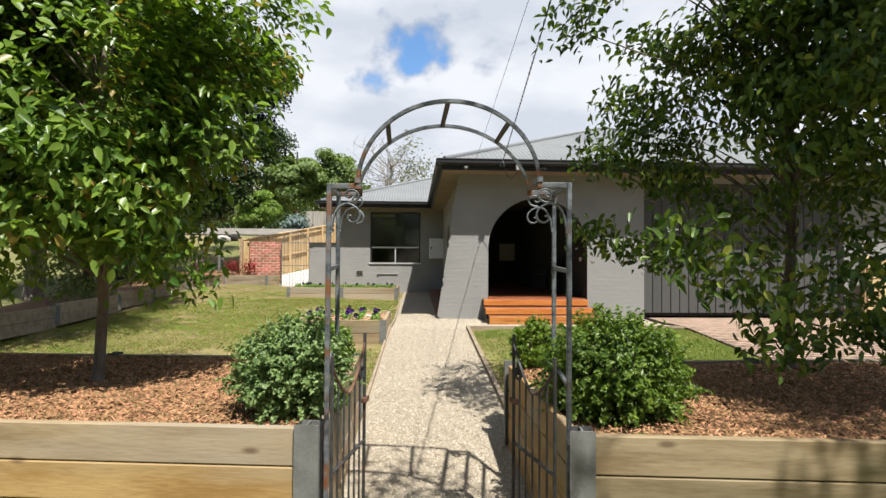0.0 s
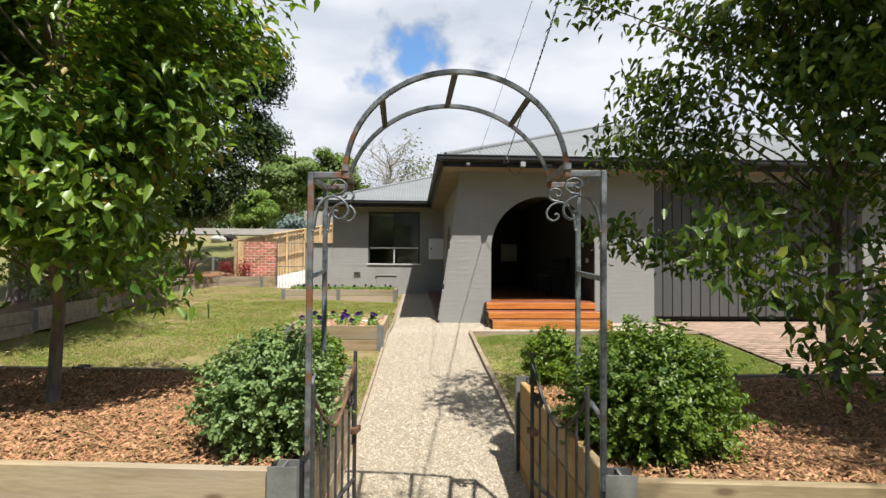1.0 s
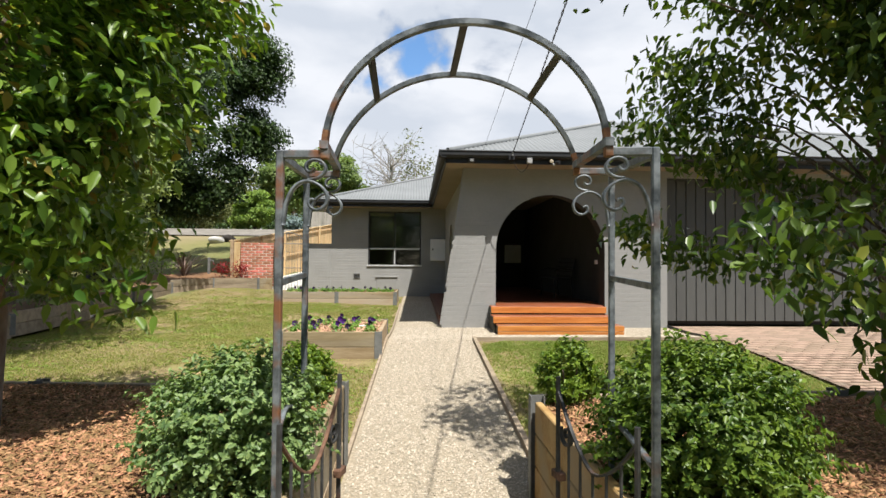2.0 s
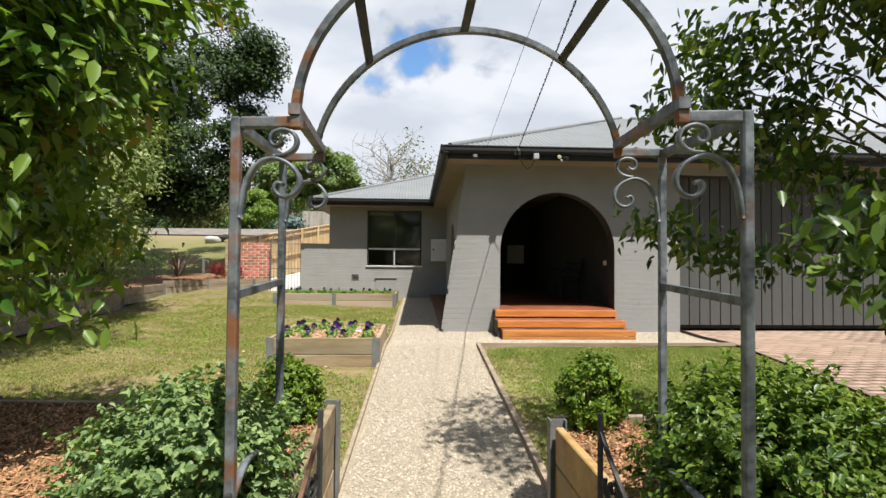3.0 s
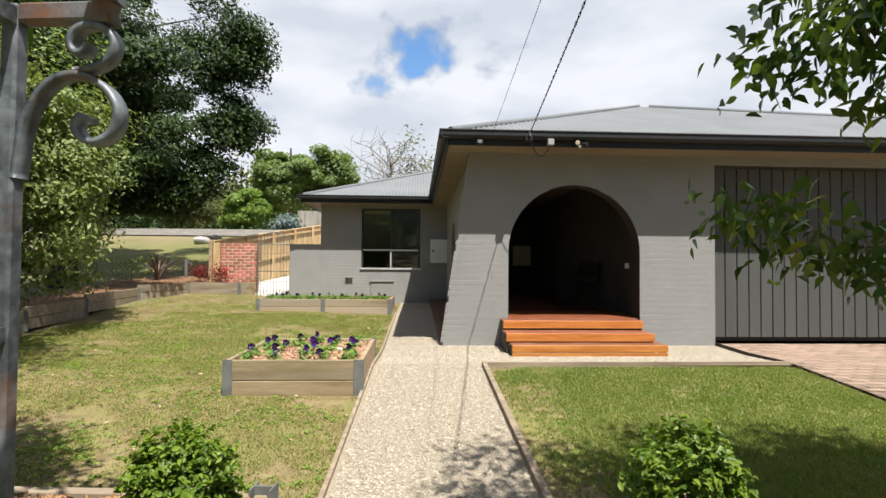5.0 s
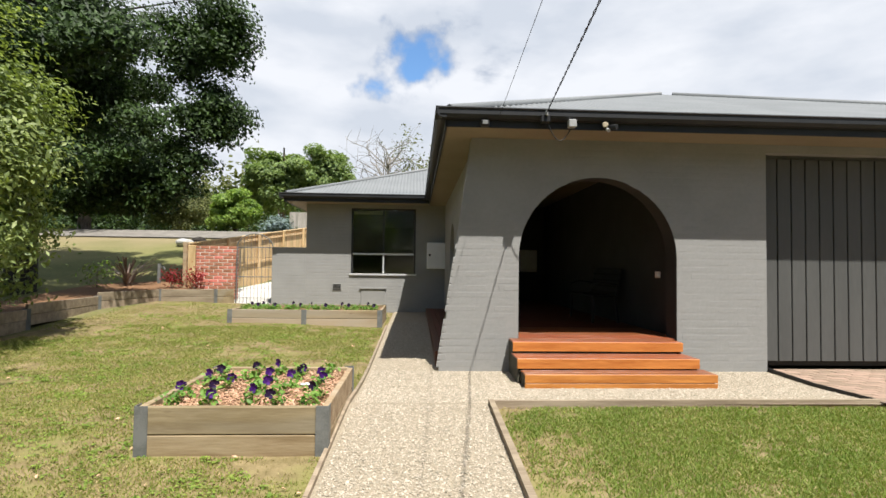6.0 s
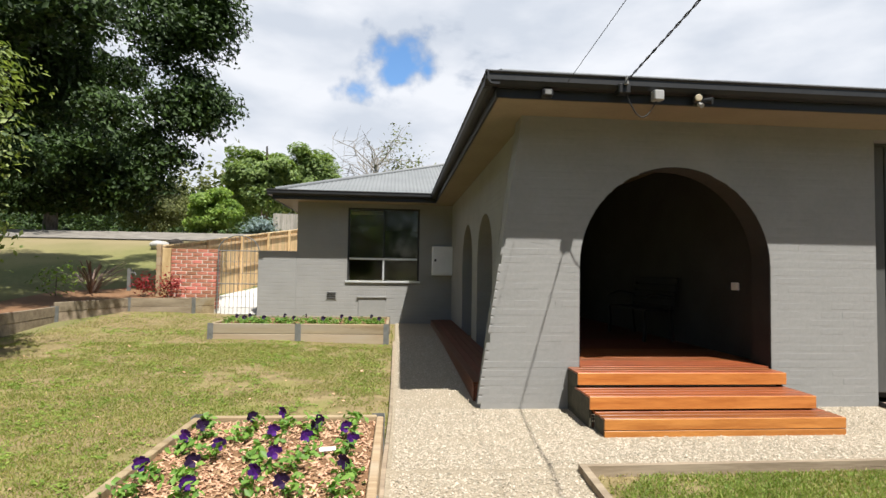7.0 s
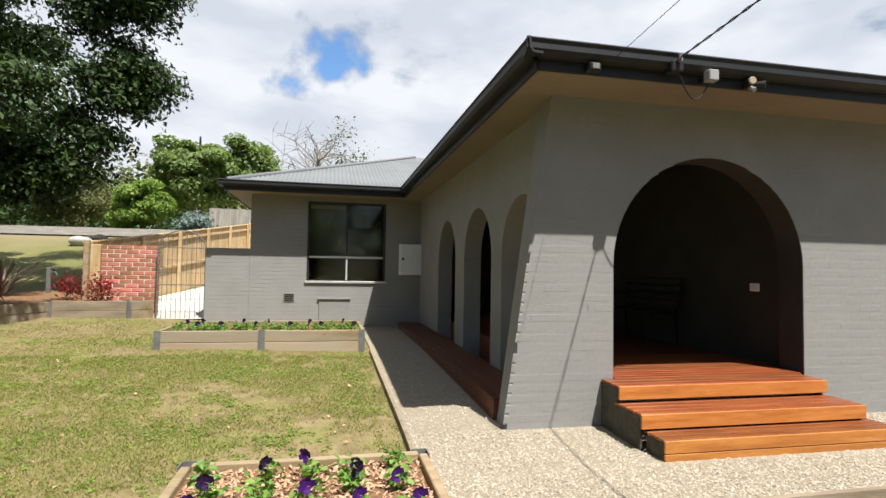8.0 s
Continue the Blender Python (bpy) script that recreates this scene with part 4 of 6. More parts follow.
# unseen street tree, placed so its shade dapples the gate and the bed
tree("tree", (4.6, -0.4, -0.25), 6.4, (3.8, 0.6, 5.3), (2.0, 1.6, 0.95), 135, 90, 0.22, 0.09, M_LEAF_RIGHT, 0.09,
     "unseen tall pear tree placed on the verge to shade the bed", 9, [(0.95, 0.15, 5.2), (1.25, -0.15, 5.0), (0.65, 0.35, 5.3), (0.9, -0.4, 5.4), (1.3, -0.5, 5.1), (2.4, 1.3, 5.1), (2.2, 1.6, 5.0), (2.7, 1.0, 5.2), (2.9, 1.5, 5.1), (2.2, 1.1, 5.3), (3.3, 1.4, 5.2)], 0.42, group="pear trees by the gate", droop=0.7, ovate=True)


def hedge_ball(name, centre, radii, leaves, leaf, material, label, seed, ground):
    """A clipped bush: inner twigs and a dense skin of small leaves with sprigs that stick out."""
    rng = np.random.default_rng(seed)
    b = thing(name, (centre[0], centre[1], ground))
    d = rand_dirs(rng, leaves)
    bump = np.array([0.92 + 0.2 * noise.noise(Vector(v) * 2.3 + Vector((seed, 0, 0))) for v in d]) + rng.normal(0, 0.085, leaves)
    k = 26
    u = np.tile(np.linspace(0.0, 1.0, k), leaves)
    r = np.repeat(bump, k) * (0.55 + 0.45 * u)
    P = np.repeat(d, k, axis=0) * r[:, None] * np.array(radii) + rng.normal(size=(leaves * k, 3)) * (0.018 * (1.25 - u))[:, None] + np.array([0, 0, centre[2] - ground])
    P = P[P[:, 2] > 0.01]
    leaf_cloud("foliage", P, leaf, material, b, rng, 0.0, 0.55, 1.1, heart=(0, 0, centre[2] - ground), ovate=True)
    for k in range(9):
        a = k * 2.4
        bm = tube(bmesh.new(), [(0, 0, -0.03), (0.35 * radii[0] * math.cos(a), 0.35 * radii[1] * math.sin(a), 0.5 * (centre[2] - ground)), (0.7 * radii[0] * math.cos(a), 0.7 * radii[1] * math.sin(a), centre[2] - ground + 0.3 * radii[2] * math.sin(k))], 0.012, 0.004, 5)
        part("stem", bm, M_BARK, b)
    return tagged(b, label, "bush", "clipped bushes by the gate")


hedge_ball("bush", (-1.16, 2.55, 0.45), (0.37, 0.40, 0.33), 760, 0.027, M_LEAF_BOX, "round grey-green clipped bush beside the iron gate", 11, 0.17)
hedge_ball("bush", (0.75, 2.52, 0.42), (0.47, 0.49, 0.40), 1050, 0.029, M_LEAF_BUSH, "wide bright green clipped bush beside the iron gate", 12, 0.17)
hedge_ball("bush", (-1.17, 3.93, 0.36), (0.21, 0.21, 0.25), 260, 0.027, M_LEAF_BRIGHT, "small round bright green bush at the bed corner", 13, 0.17)
hedge_ball("bush", (0.57, 3.80, 0.39), (0.23, 0.2, 0.26), 210, 0.028, M_LEAF_BRIGHT, "small upright bright green bush at the bed corner", 14, 0.17)


# ---------- iron arch and gates ----------
def spiral(cx, cz, r0, turns, start, hand, n=26):
    """Points of a scroll that tightens about (cx, cz)."""
    return [(cx + r0 * (1 - 0.82 * i / n) * math.cos(start + hand * turns * 2 * math.pi * i / n), cz + r0 * (1 - 0.82 * i / n) * math.sin(start + hand * turns * 2 * math.pi * i / n)) for i in range(n + 1)]


def rounded(pts, k=3):
    """A smooth line through points."""
    P = [Vector(p) for p in pts]
    out = []
    for i in range(len(P) - 1):
        a, b, c, d = P[max(i - 1, 0)], P[i], P[i + 1], P[min(i + 2, len(P) - 1)]
        for j in range(k):
            t = j / k
            out.append(0.5 * (2 * b + (c - a) * t + (2 * a - 5 * b + 4 * c - d) * t * t + (3 * b - a - 3 * c + d) * t ** 3))
    return out + [P[-1]]


def garden_arch():
    g = thing("garden_arch", (-0.29, 2.08, 0), -6.4)
    s = 0.0125
    near, far = 1.495, 1.535
    for sx, xn, yn, xf, yf, inn, inf in ((-1, -0.619, 0.02, -0.735, 0.66, -0.465, -0.595), (1, 0.624, 0.0, 0.637, 0.605, 0.475, 0.486)):
        for x, y, z, q in ((xn, yn, near, inn), (xf, yf, far, inf)):
            part("post", boxed((x - s, y - s, -0.35), (x + s, y + s, z), 0.004), M_IRON_RUSTY if (sx, y) == (-1, yn) else M_IRON, g)
            part("weld", boxed((q - 0.014, y - 0.0145, z - 0.031), (q + 0.014, y + 0.0145, z + 0.002), 0.003), M_RUST_ORANGE, g, "orange rusted joint")
            a, b = sorted((x - sx * s, q))
            part("top_rail", boxed((a, y - s, z - 0.029), (b, y + s, z), 0.004), M_IRON_RUSTY, g)
            # large scroll springing from the post, small one on its back
            c = [(0.013, -0.255), (0.017, -0.22), (0.024, -0.178), (0.046, -0.132), (0.074, -0.11), (0.104, -0.106), (0.138, -0.12), (0.160, -0.145), (0.165, -0.17), (0.154, -0.193), (0.131, -0.204), (0.110, -0.196), (0.102, -0.180), (0.110, -0.167), (0.122, -0.172)]
            part("scroll", strap(bmesh.new(), rounded([(x - sx * u, y, z + v) for u, v in c]), 0.024, 0.009, (0, 1, 0)), M_IRON, g, "", True)
            c = [(0.098, -0.100), (0.128, -0.096), (0.150, -0.082), (0.157, -0.061), (0.146, -0.041), (0.121, -0.033), (0.097, -0.041), (0.090, -0.060), (0.099, -0.074), (0.114, -0.070), (0.116, -0.060)]
            part("scroll", strap(bmesh.new(), rounded([(x - sx * u, y, z + v) for u, v in c]), 0.022, 0.008, (0, 1, 0)), M_IRON, g, "", True)
        part("side_rail", strap(bmesh.new(), [(xn, yn + s, near - 0.02), (xf, yf - s, far - 0.02)], 0.024, 0.024, (0, 0, 1)), M_IRON, g)
        part("cross_rail", strap(bmesh.new(), [(xn, yn + s, 1.045), (xf, yf - s, 1.055)], 0.022, 0.02, (0, 0, 1)), M_IRON, g)
        part("scroll_rail", strap(bmesh.new(), [(xn + (xf - xn) * u, yn + s + (yf - yn - 2 * s) * u, 0.535 + (0.04 if sx < 0 else 0.0) * math.sin(2 * math.pi * u) - (0.0 if sx < 0 else 0.07)) for u in np.linspace(0, 1, 17)], 0.02, 0.014, (1, 0, 0)), M_IRON, g, "", True)
        part("inner_rail", strap(bmesh.new(), [(inn, yn - 0.02, near + 0.016), (inf, yf + 0.02, far + 0.016)], 0.027, 0.028, (0, 0, 1)), M_IRON_RUSTY, g)
    def hoop(x0, x1, y, lean, z, top, low):
        c, r = (x0 + x1) / 2, (x1 - x0) / 2
        # a segment of a circle: low is the angle at which it leaves the rail
        q = lambda a: low + (math.pi - 2 * low) * a / math.pi
        up = lambda a: (math.sin(q(a)) - math.sin(low)) / (1 - math.sin(low))
        return lambda a: (c + r * math.cos(q(a)) / math.cos(low), y - lean * up(a), z + (top - z) * up(a))
    h0 = hoop(-0.465, 0.475, 0.02, 0.0, near + 0.03, 1.925, radians(4))
    h1 = hoop(-0.595, 0.486, 0.62, 0.13, far + 0.03, 1.915, radians(18))
    for h in (h0, h1):
        for lo, hi in ((0.0, 0.09), (math.pi - 0.09, math.pi)):
            part("weld", strap(bmesh.new(), [h(a) for a in np.linspace(lo, hi, 4)], 0.027, 0.020, (0, 1, 0)), M_RUST_ORANGE, g, "orange rusted foot of the hoop")
        part("hoop", strap(bmesh.new(), [h(a) for a in np.linspace(0, math.pi, 41)], 0.025, 0.018, (0, 1, 0)), M_IRON, g, "worn grey-blue iron hoop")
    for a in (0.80, math.pi / 2, math.pi - 0.80):
        part("rung", strap(bmesh.new(), [h0(a), h1(a)], 0.026, 0.012, (-math.sin(a), 0, math.cos(a))), M_IRON_DARK, g)
    return tagged(g, "worn grey-blue iron garden arch with scrolls and rust", "garden arch")


garden_arch()


def gate_leaf(x, y, turn, hand, label):
    """A narrow leaf with a scooped top, swung open into the garden."""
    g = thing("iron_gate", (x, y, 0), turn)
    w, zb = 0.50, -0.42
    top = lambda u: 0.36 + 0.21 * abs(2 * u - 1.0) ** 1.6 + 0.05 * u
    for i in range(7):
        u = i / 6
        r = 0.010 if i in (0, 6) else 0.006
        part("bar", tube(bmesh.new(), [(0, w * u, zb), (0, w * u, top(u) + (0.05 if i in (0, 6) else 0))], r, sides=6), M_IRON_DARK, g)
    part("top_rail", strap(bmesh.new(), [(0, w * u, top(u)) for u in np.linspace(0, 1, 15)], 0.013, 0.008, (1, 0, 0)), M_IRON_DARK if hand > 0 else M_RUST, g)
    for z in (-0.30, 0.05):
        part("rail", strap(bmesh.new(), [(0, 0, z), (0, w, z)], 0.02, 0.008, (1, 0, 0)), M_IRON_DARK, g)
    curl = spiral(w - 0.07, top(0.9) - 0.09, 0.05, 1.3, 0.4, -1, 20)
    part("scroll", strap(bmesh.new(), [(0, u, v) for u, v in curl], 0.016, 0.007, (1, 0, 0)), M_IRON_DARK, g)
    part("latch", boxed((-0.012, w - 0.03, 0.27), (0.02, w + 0.035, 0.30), 0.003), M_RUST, g)
    return tagged(g, label, "gate", "pair of iron gates")


gate_leaf(-0.85, 2.00, -13.0, -1, "rusty wrought-iron gate leaf swung open along the path")
gate_leaf(0.24, 1.94, 13.0, 1, "dark wrought-iron gate leaf swung open against the timber wall")


# ---------- far side of the garden ----------
def lawn_edging():
    e = thing("lawn_edging")
    pts = [(-6.3, 4.75), (-6.4, 8.5), (-6.75, 11.0), (-7.0, 13.0), (-7.25, 15.5), (-6.72, 17.2), (-5.42, 17.36)]
    tops = [0.26, 0.3, 0.34, 0.40, 0.49, 0.57, 0.575]
    for (p, q), t in zip(zip(pts, pts[1:]), tops[1:]):
        sleeper_run(e, p, q, t, 2, 0.19, 0.05, M_SLEEPER_GREY)
        h_post(e, *q, 60, t, 0.0, 0.1)
    sleeper_run(e, (-5.42, 17.36), (-5.08, 17.78), 0.575, 2, 0.19, 0.05, M_SLEEPER)
    tagged(e, "grey timber sleeper edging round the raised lawn border", "garden edging")
    bm = bmesh.new()
    rim = [bm.verts.new((x - 0.03, y + 0.02, t - 0.045)) for (x, y), t in zip(pts, tops)] + [bm.verts.new((-5.12, 17.84, 0.50))]
    back = [bm.verts.new((x, y, ground_z(x, y) + 0.06)) for x, y in ((-9.0, 4.7), (-9.0, 8.4), (-9.4, 11.0), (-9.6, 13.0), (-9.8, 15.5), (-9.0, 18.4), (-7.5, 18.9), (-5.3, 18.9))]
    for k in range(7):
        bm.faces.new((rim[k], rim[k + 1], back[k + 1], back[k]))
    tagged(part("mulch_bed", bm, M_MULCH_BED), "shaded bark mulch behind the timber edging", "mulch bed", kind="structure")


lawn_edging()


def brick_pier():
    b = thing("brick_wall", (0, 0, 0))
    x0, x1, y, z0 = -6.12, -5.06, 17.86, 0.30
    part("mortar", boxed((x0 + 0.004, y + 0.006, 0.0), (x1 - 0.004, y + 0.22, 1.70), 0), M_MORTAR, b, "pale mortar")
    row, z = 0, z0
    meshes = {}
    while z < 1.66:
        x = x0 - (0.12 if row % 2 else 0)
        while x < x1 - 0.02:
            a, c = max(x, x0), min(x + 0.222, x1)
            if c - a > 0.05:
                key = round(c - a, 3)
                if key not in meshes:
                    me = bpy.data.meshes.new("brick")
                    bm = boxed((0, 0, 0), (c - a, 0.2, 0.072), 0.004)
                    bm.to_mesh(me); bm.free()
                    me.materials.append(M_RED_BRICK)
                    meshes[key] = me
                o = new("brick", meshes[key])
                o.location = (a, y - random.uniform(0.0, 0.004), z)
                o.parent = b
            x += 0.24
        z += 0.089
        row += 1
    tagged(b, "short red-brown brick garden wall with pale mortar", "brick wall")
    p = part("gate_post", boxed((-6.43, 17.78, 0.2), (-6.335, 17.9, 1.8), 0.008), M_SLEEPER)
    tagged(p, "square pale timber gate post beside the brick wall", "post", "timber posts")
    p = part("gate_post", boxed((-6.33, 17.86, 0.2), (-6.14, 17.98, 1.72), 0.01), M_PALING)
    tagged(p, "golden pine post against the brick wall", "post", "timber posts")


brick_pier()


def side_gate():
    g = thing("wire_gate", (0, 0, 0))
    x0, x1, y = -5.0, -4.07, 17.72
    for x in (x0, x1):
        part("stile", tube(bmesh.new(), [(x, y, 0.08), (x, y, 1.72)], 0.016, sides=8), M_GALV, g)
    for z in (0.12, 0.9, 1.68):
        part("rail", tube(bmesh.new(), [(x0, y, z), (x1, y, z)], 0.012, sides=6), M_GALV, g)
    c, r = (x0 + x1) / 2, (x1 - x0) / 2
    part("hoop", tube(bmesh.new(), [(c + r * math.cos(a), y, 1.68 + 0.36 * math.sin(a)) for a in np.linspace(0, math.pi, 21)], 0.013, sides=6), M_GALV, g)
    for i in range(1, 10):
        x = x0 + (x1 - x0) * i / 10
        u = (x - c) / r
        part("wire", tube(bmesh.new(), [(x, y, 0.12), (x, y, 1.68 + 0.36 * math.sqrt(max(0, 1 - u * u)))], 0.006, sides=5), M_GALV, g)
    for z in (0.35, 0.6, 1.15, 1.42):
        part("wire", tube(bmesh.new(), [(x0, y, z), (x1, y, z)], 0.004, sides=5), M_GALV, g)
    tagged(g, "arched galvanised wire gate between brick and grey wall", "gate")
    bm = bmesh.new()
    bm.faces.new([bm.verts.new(v) for v in ((-5.05, 17.66, 0.195), (-4.06, 17.66, 0.195), (-4.04, 18.3, 0.26), (-3.2, 18.3, 0.26), (-3.2, 30, 0.92), (-5.0, 30, 0.92), (-6.4, 18.6, 0.3))])
    bmesh.ops.triangulate(bm, faces=bm.faces)
    tagged(part("side_yard", bm, M_CONC), "white crushed rock side yard beyond the gate", "gravel", kind="structure")


side_gate()


def paling_fence(name, p0, p1, h0, h1, base0, base1, material, label, rails=True, gap=0.115):
    """Upright palings with rails and posts on the near side."""
    f = thing(name)
    d = Vector((p1[0] - p0[0], p1[1] - p0[1], 0))
    n = int(d.length / gap)
    turn = math.atan2(d.y, d.x)
    rot = Matrix.Rotation(turn, 4, "Z")
    for i in range(n):
        u = (i + 0.5) / n
        c = Vector((p0[0], p0[1], 0)) + d * u
        zb, zt = base0 + (base1 - base0) * u, h0 + (h1 - h0) * u + random.uniform(-0.012, 0.012)
        part("paling", boxed((-gap * 0.47, -0.008, zb), (gap * 0.47, 0.008, zt), 0, Matrix.Translation(c) @ rot), material, f)
    if rails:
        side = rot @ Vector((0, -0.045, 0))
        for k in (0.12, 0.55, 0.93):
            a = Vector((p0[0], p0[1], base0 + (h0 - base0) * k)) + side
            b = Vector((p1[0], p1[1], base1 + (h1 - base1) * k)) + side
            part("rail", strap(bmesh.new(), [a, b], 0.075, 0.04, (0, 0, 1)), material, f)
        for i in range(int(d.length / 2.3) + 1):
            u = min(1, i * 2.3 / d.length)
            c = Vector((p0[0], p0[1], 0)) + d * u + side * 1.9
            part("post", boxed((-0.05, -0.04, base0 + (base1 - base0) * u - 0.2), (0.05, 0.04, h0 + (h1 - h0) * u + 0.03), 0.004, Matrix.Translation(c) @ rot), material, f)
        part("capping", strap(bmesh.new(), [(p0[0], p0[1], h0 + 0.025), (p1[0], p1[1], h1 + 0.025)], 0.12, 0.03, tuple(rot @ Vector((0, 1, 0)))), material, f)
    return tagged(f, label, "fence", "paling fences")


paling_fence("fence", (-6.55, 18.15), (-5.0, 30.0), 1.74, 3.15, -0.05, 0.55, M_PALING, "new honey-coloured pine paling fence climbing behind the house")
paling_fence("fence", (-4.95, 30.1), (-2.0, 30.3), 3.2, 3.2, 0.5, 0.5, M_PALING, "golden pine fence panel at the rear of the side yard", True)
paling_fence("fence", (-7.5, 34.0), (-3.0, 34.4), 4.25, 4.25, 0.5, 0.5, M_PALING_GREY, "old grey paling fence of the neighbouring yard", False)


def board_fence():
    f = thing("board_fence")
    for i in range(6):
        part("board", boxed((8.75, 9.70, 0.08 + 0.19 * i), (13.0, 9.73, 0.255 + 0.19 * i), 0.004), M_PALING, f)
    for x in (8.72, 10.2, 11.7):
        part("post", boxed((x, 9.735, -0.1), (x + 0.09, 9.82, 1.28), 0.006), M_PALING, f)
    tagged(f, "low horizontal timber board fence past the garage", "fence")


board_fence()

# trees beyond
tree("tree", (-7.6, 11.4, 0.12), 4.6, (-7.4, 11.3, 3.0), (2.3, 2.1, 2.7), 300, 130, 0.22, 0.1, M_LEAF_SOFT, 0.12, "drooping pale green garden tree beyond the lawn", 21, gaps=0.1, droop=0.9)
# front clumps at y 13.9 to 15.2 are added to shade the mulch
tree("tree", (-10.4, 17.6, 0.4), 11.5, (-10.6, 19.2, 7.9), (4.1, 4.0, 5.0), 140, 700, 0.85, 0.14, M_LEAF_DARK, 0.38, "large dark spreading tree shading the paddock", 22, [(-7.1, 18.2, 7.1), (-6.6, 18.2, 7.6), (-6.3, 18.2, 6.9), (-7.3, 18.3, 7.9), (-6.0, 18.2, 7.9), (-6.7, 18.2, 6.5), (-5.8, 18.2, 7.3), (-6.4, 13.9, 5.6), (-6.9, 14.2, 5.7), (-7.4, 14.6, 5.6), (-7.9, 14.9, 5.8), (-8.4, 15.2, 5.6), (-6.2, 14.4, 5.9), (-5.28, 18.2, 7.28), (-5.58, 18.2, 6.78), (-5.28, 18.0, 7.88), (-5.78, 18.2, 8.38), (-5.33, 18.2, 5.23), (-5.68, 18.2, 5.48), (-5.68, 18.1, 4.78), (-5.83, 18.2, 5.38), (-6.13, 18.2, 4.88), (-6.43, 18.2, 3.98), (-6.83, 18.2, 3.38), (-7.53, 18.4, 2.98), (-5.93, 17.8, 7.08), (-5.63, 18.4, 7.68), (-7.63, 18.2, 3.58), (-8.33, 18.2, 3.08), (-9.33, 18.0, 2.88), (-7.03, 18.5, 4.48), (-7.93, 17.4, 3.88), (-10.13, 17.2, 2.88), (-8.73, 16.8, 3.48), (-6.53, 18.2, 5.28), (-7.33, 17.2, 4.88), (-9.53, 16.4, 3.28), (-6.13, 18.6, 6.08), (-7.68, 18.0, 3.03), (-8.18, 18.2, 2.88), (-8.78, 18.2, 2.93), (-7.58, 18.2, 3.58), (-8.48, 17.7, 3.48), (-9.38, 18.2, 3.08), (-9.98, 18.4, 2.88)], gaps=0.38, hollow=0.4, flat=0.75, limbs=34, crisp=True, floor=3.2, bark=M_BARK_DARK)
# added mostly out of view, so its crown shades the edging and lawn
tree("tree", (-7.9, 5.9, 0.0), 7.4, (-6.7, 6.6, 4.8), (2.7, 3.2, 2.4), 360, 120, 0.32, 0.13, M_LEAF_DARK, 0.22, "dense dark garden tree added to shade the edging and lawn", 30, gaps=0.05)
# added so its crown darkens the mulch and the paddock with shade
tree("tree", (-10.0, 13.2, 0.1), 8.4, (-9.9, 13.0, 5.6), (3.0, 3.5, 2.8), 260, 90, 0.34, 0.16, M_LEAF_DARK, 0.24, "dense dark tree added to shade the mulch and the paddock", 32, gaps=0.05)
tree("tree", (-18.5, 33.5, ground_z(-18.5, 33.5)), 9.5, (-18.5, 33.5, 7.4), (6.5, 5.5, 4.0), 260, 80, 0.6, 0.36, M_LEAF_DARK, 0.35, "tall dark tree beyond the paddock", 28, gaps=0.08, hollow=0.35)
tree("tree", (-24.0, 22.0, ground_z(-24.0, 22.0)), 9.0, (-24.0, 22.0, 6.8), (6.0, 5.0, 4.2), 220, 80, 0.6, 0.36, M_LEAF_DARK, 0.35, "broad dark tree at the paddock edge", 29, gaps=0.08, hollow=0.35)
tree("tree", (-10.0, 42.5, 3.2), 9.8, (-10.3, 42.5, 7.7), (3.3, 2.7, 3.0), 85, 360, 0.9, 0.28, M_LEAF_MID, 0.3, "rounded mid-green tree far behind the fence", 23, gaps=0.15, hollow=0.3, crisp=True)
tree("tree", (-6.8, 44.0, 3.2), 9.6, (-6.9, 44.0, 8.0), (2.7, 2.2, 2.7), 65, 360, 0.9, 0.28, M_LEAF_MID, 0.25, "mid-green tree far behind the house roof", 24, gaps=0.15, hollow=0.3, crisp=True)
tree("tree", (-10.4, 33.6, 2.9), 5.6, (-10.5, 33.0, 4.35), (1.7, 1.5, 1.5), 50, 380, 0.5, 0.18, M_LEAF_LIGHT, 0.14, "bright green small tree behind the paling fence", 25, gaps=0.15, hollow=0.3, crisp=True)
tree("tree", (-15.4, 38.0, 3.1), 6.4, (-15.4, 38.0, 5.0), (3.2, 2.2, 2.2), 90, 180, 0.3, 0.15, M_LEAF_OLIVE, 0.14, "olive green scrubby tree across the paddock", 26, gaps=0.1)
tree("conifer", (-8.0, 33.5, 2.4), 4.4, (-8.0, 33.5, 3.1), (1.2, 1.1, 1.1), 60, 60, 0.22, 0.16, M_LEAF_BLUE, 0.1, "blue-grey spruce above the paling fence", 27, gaps=0.0)


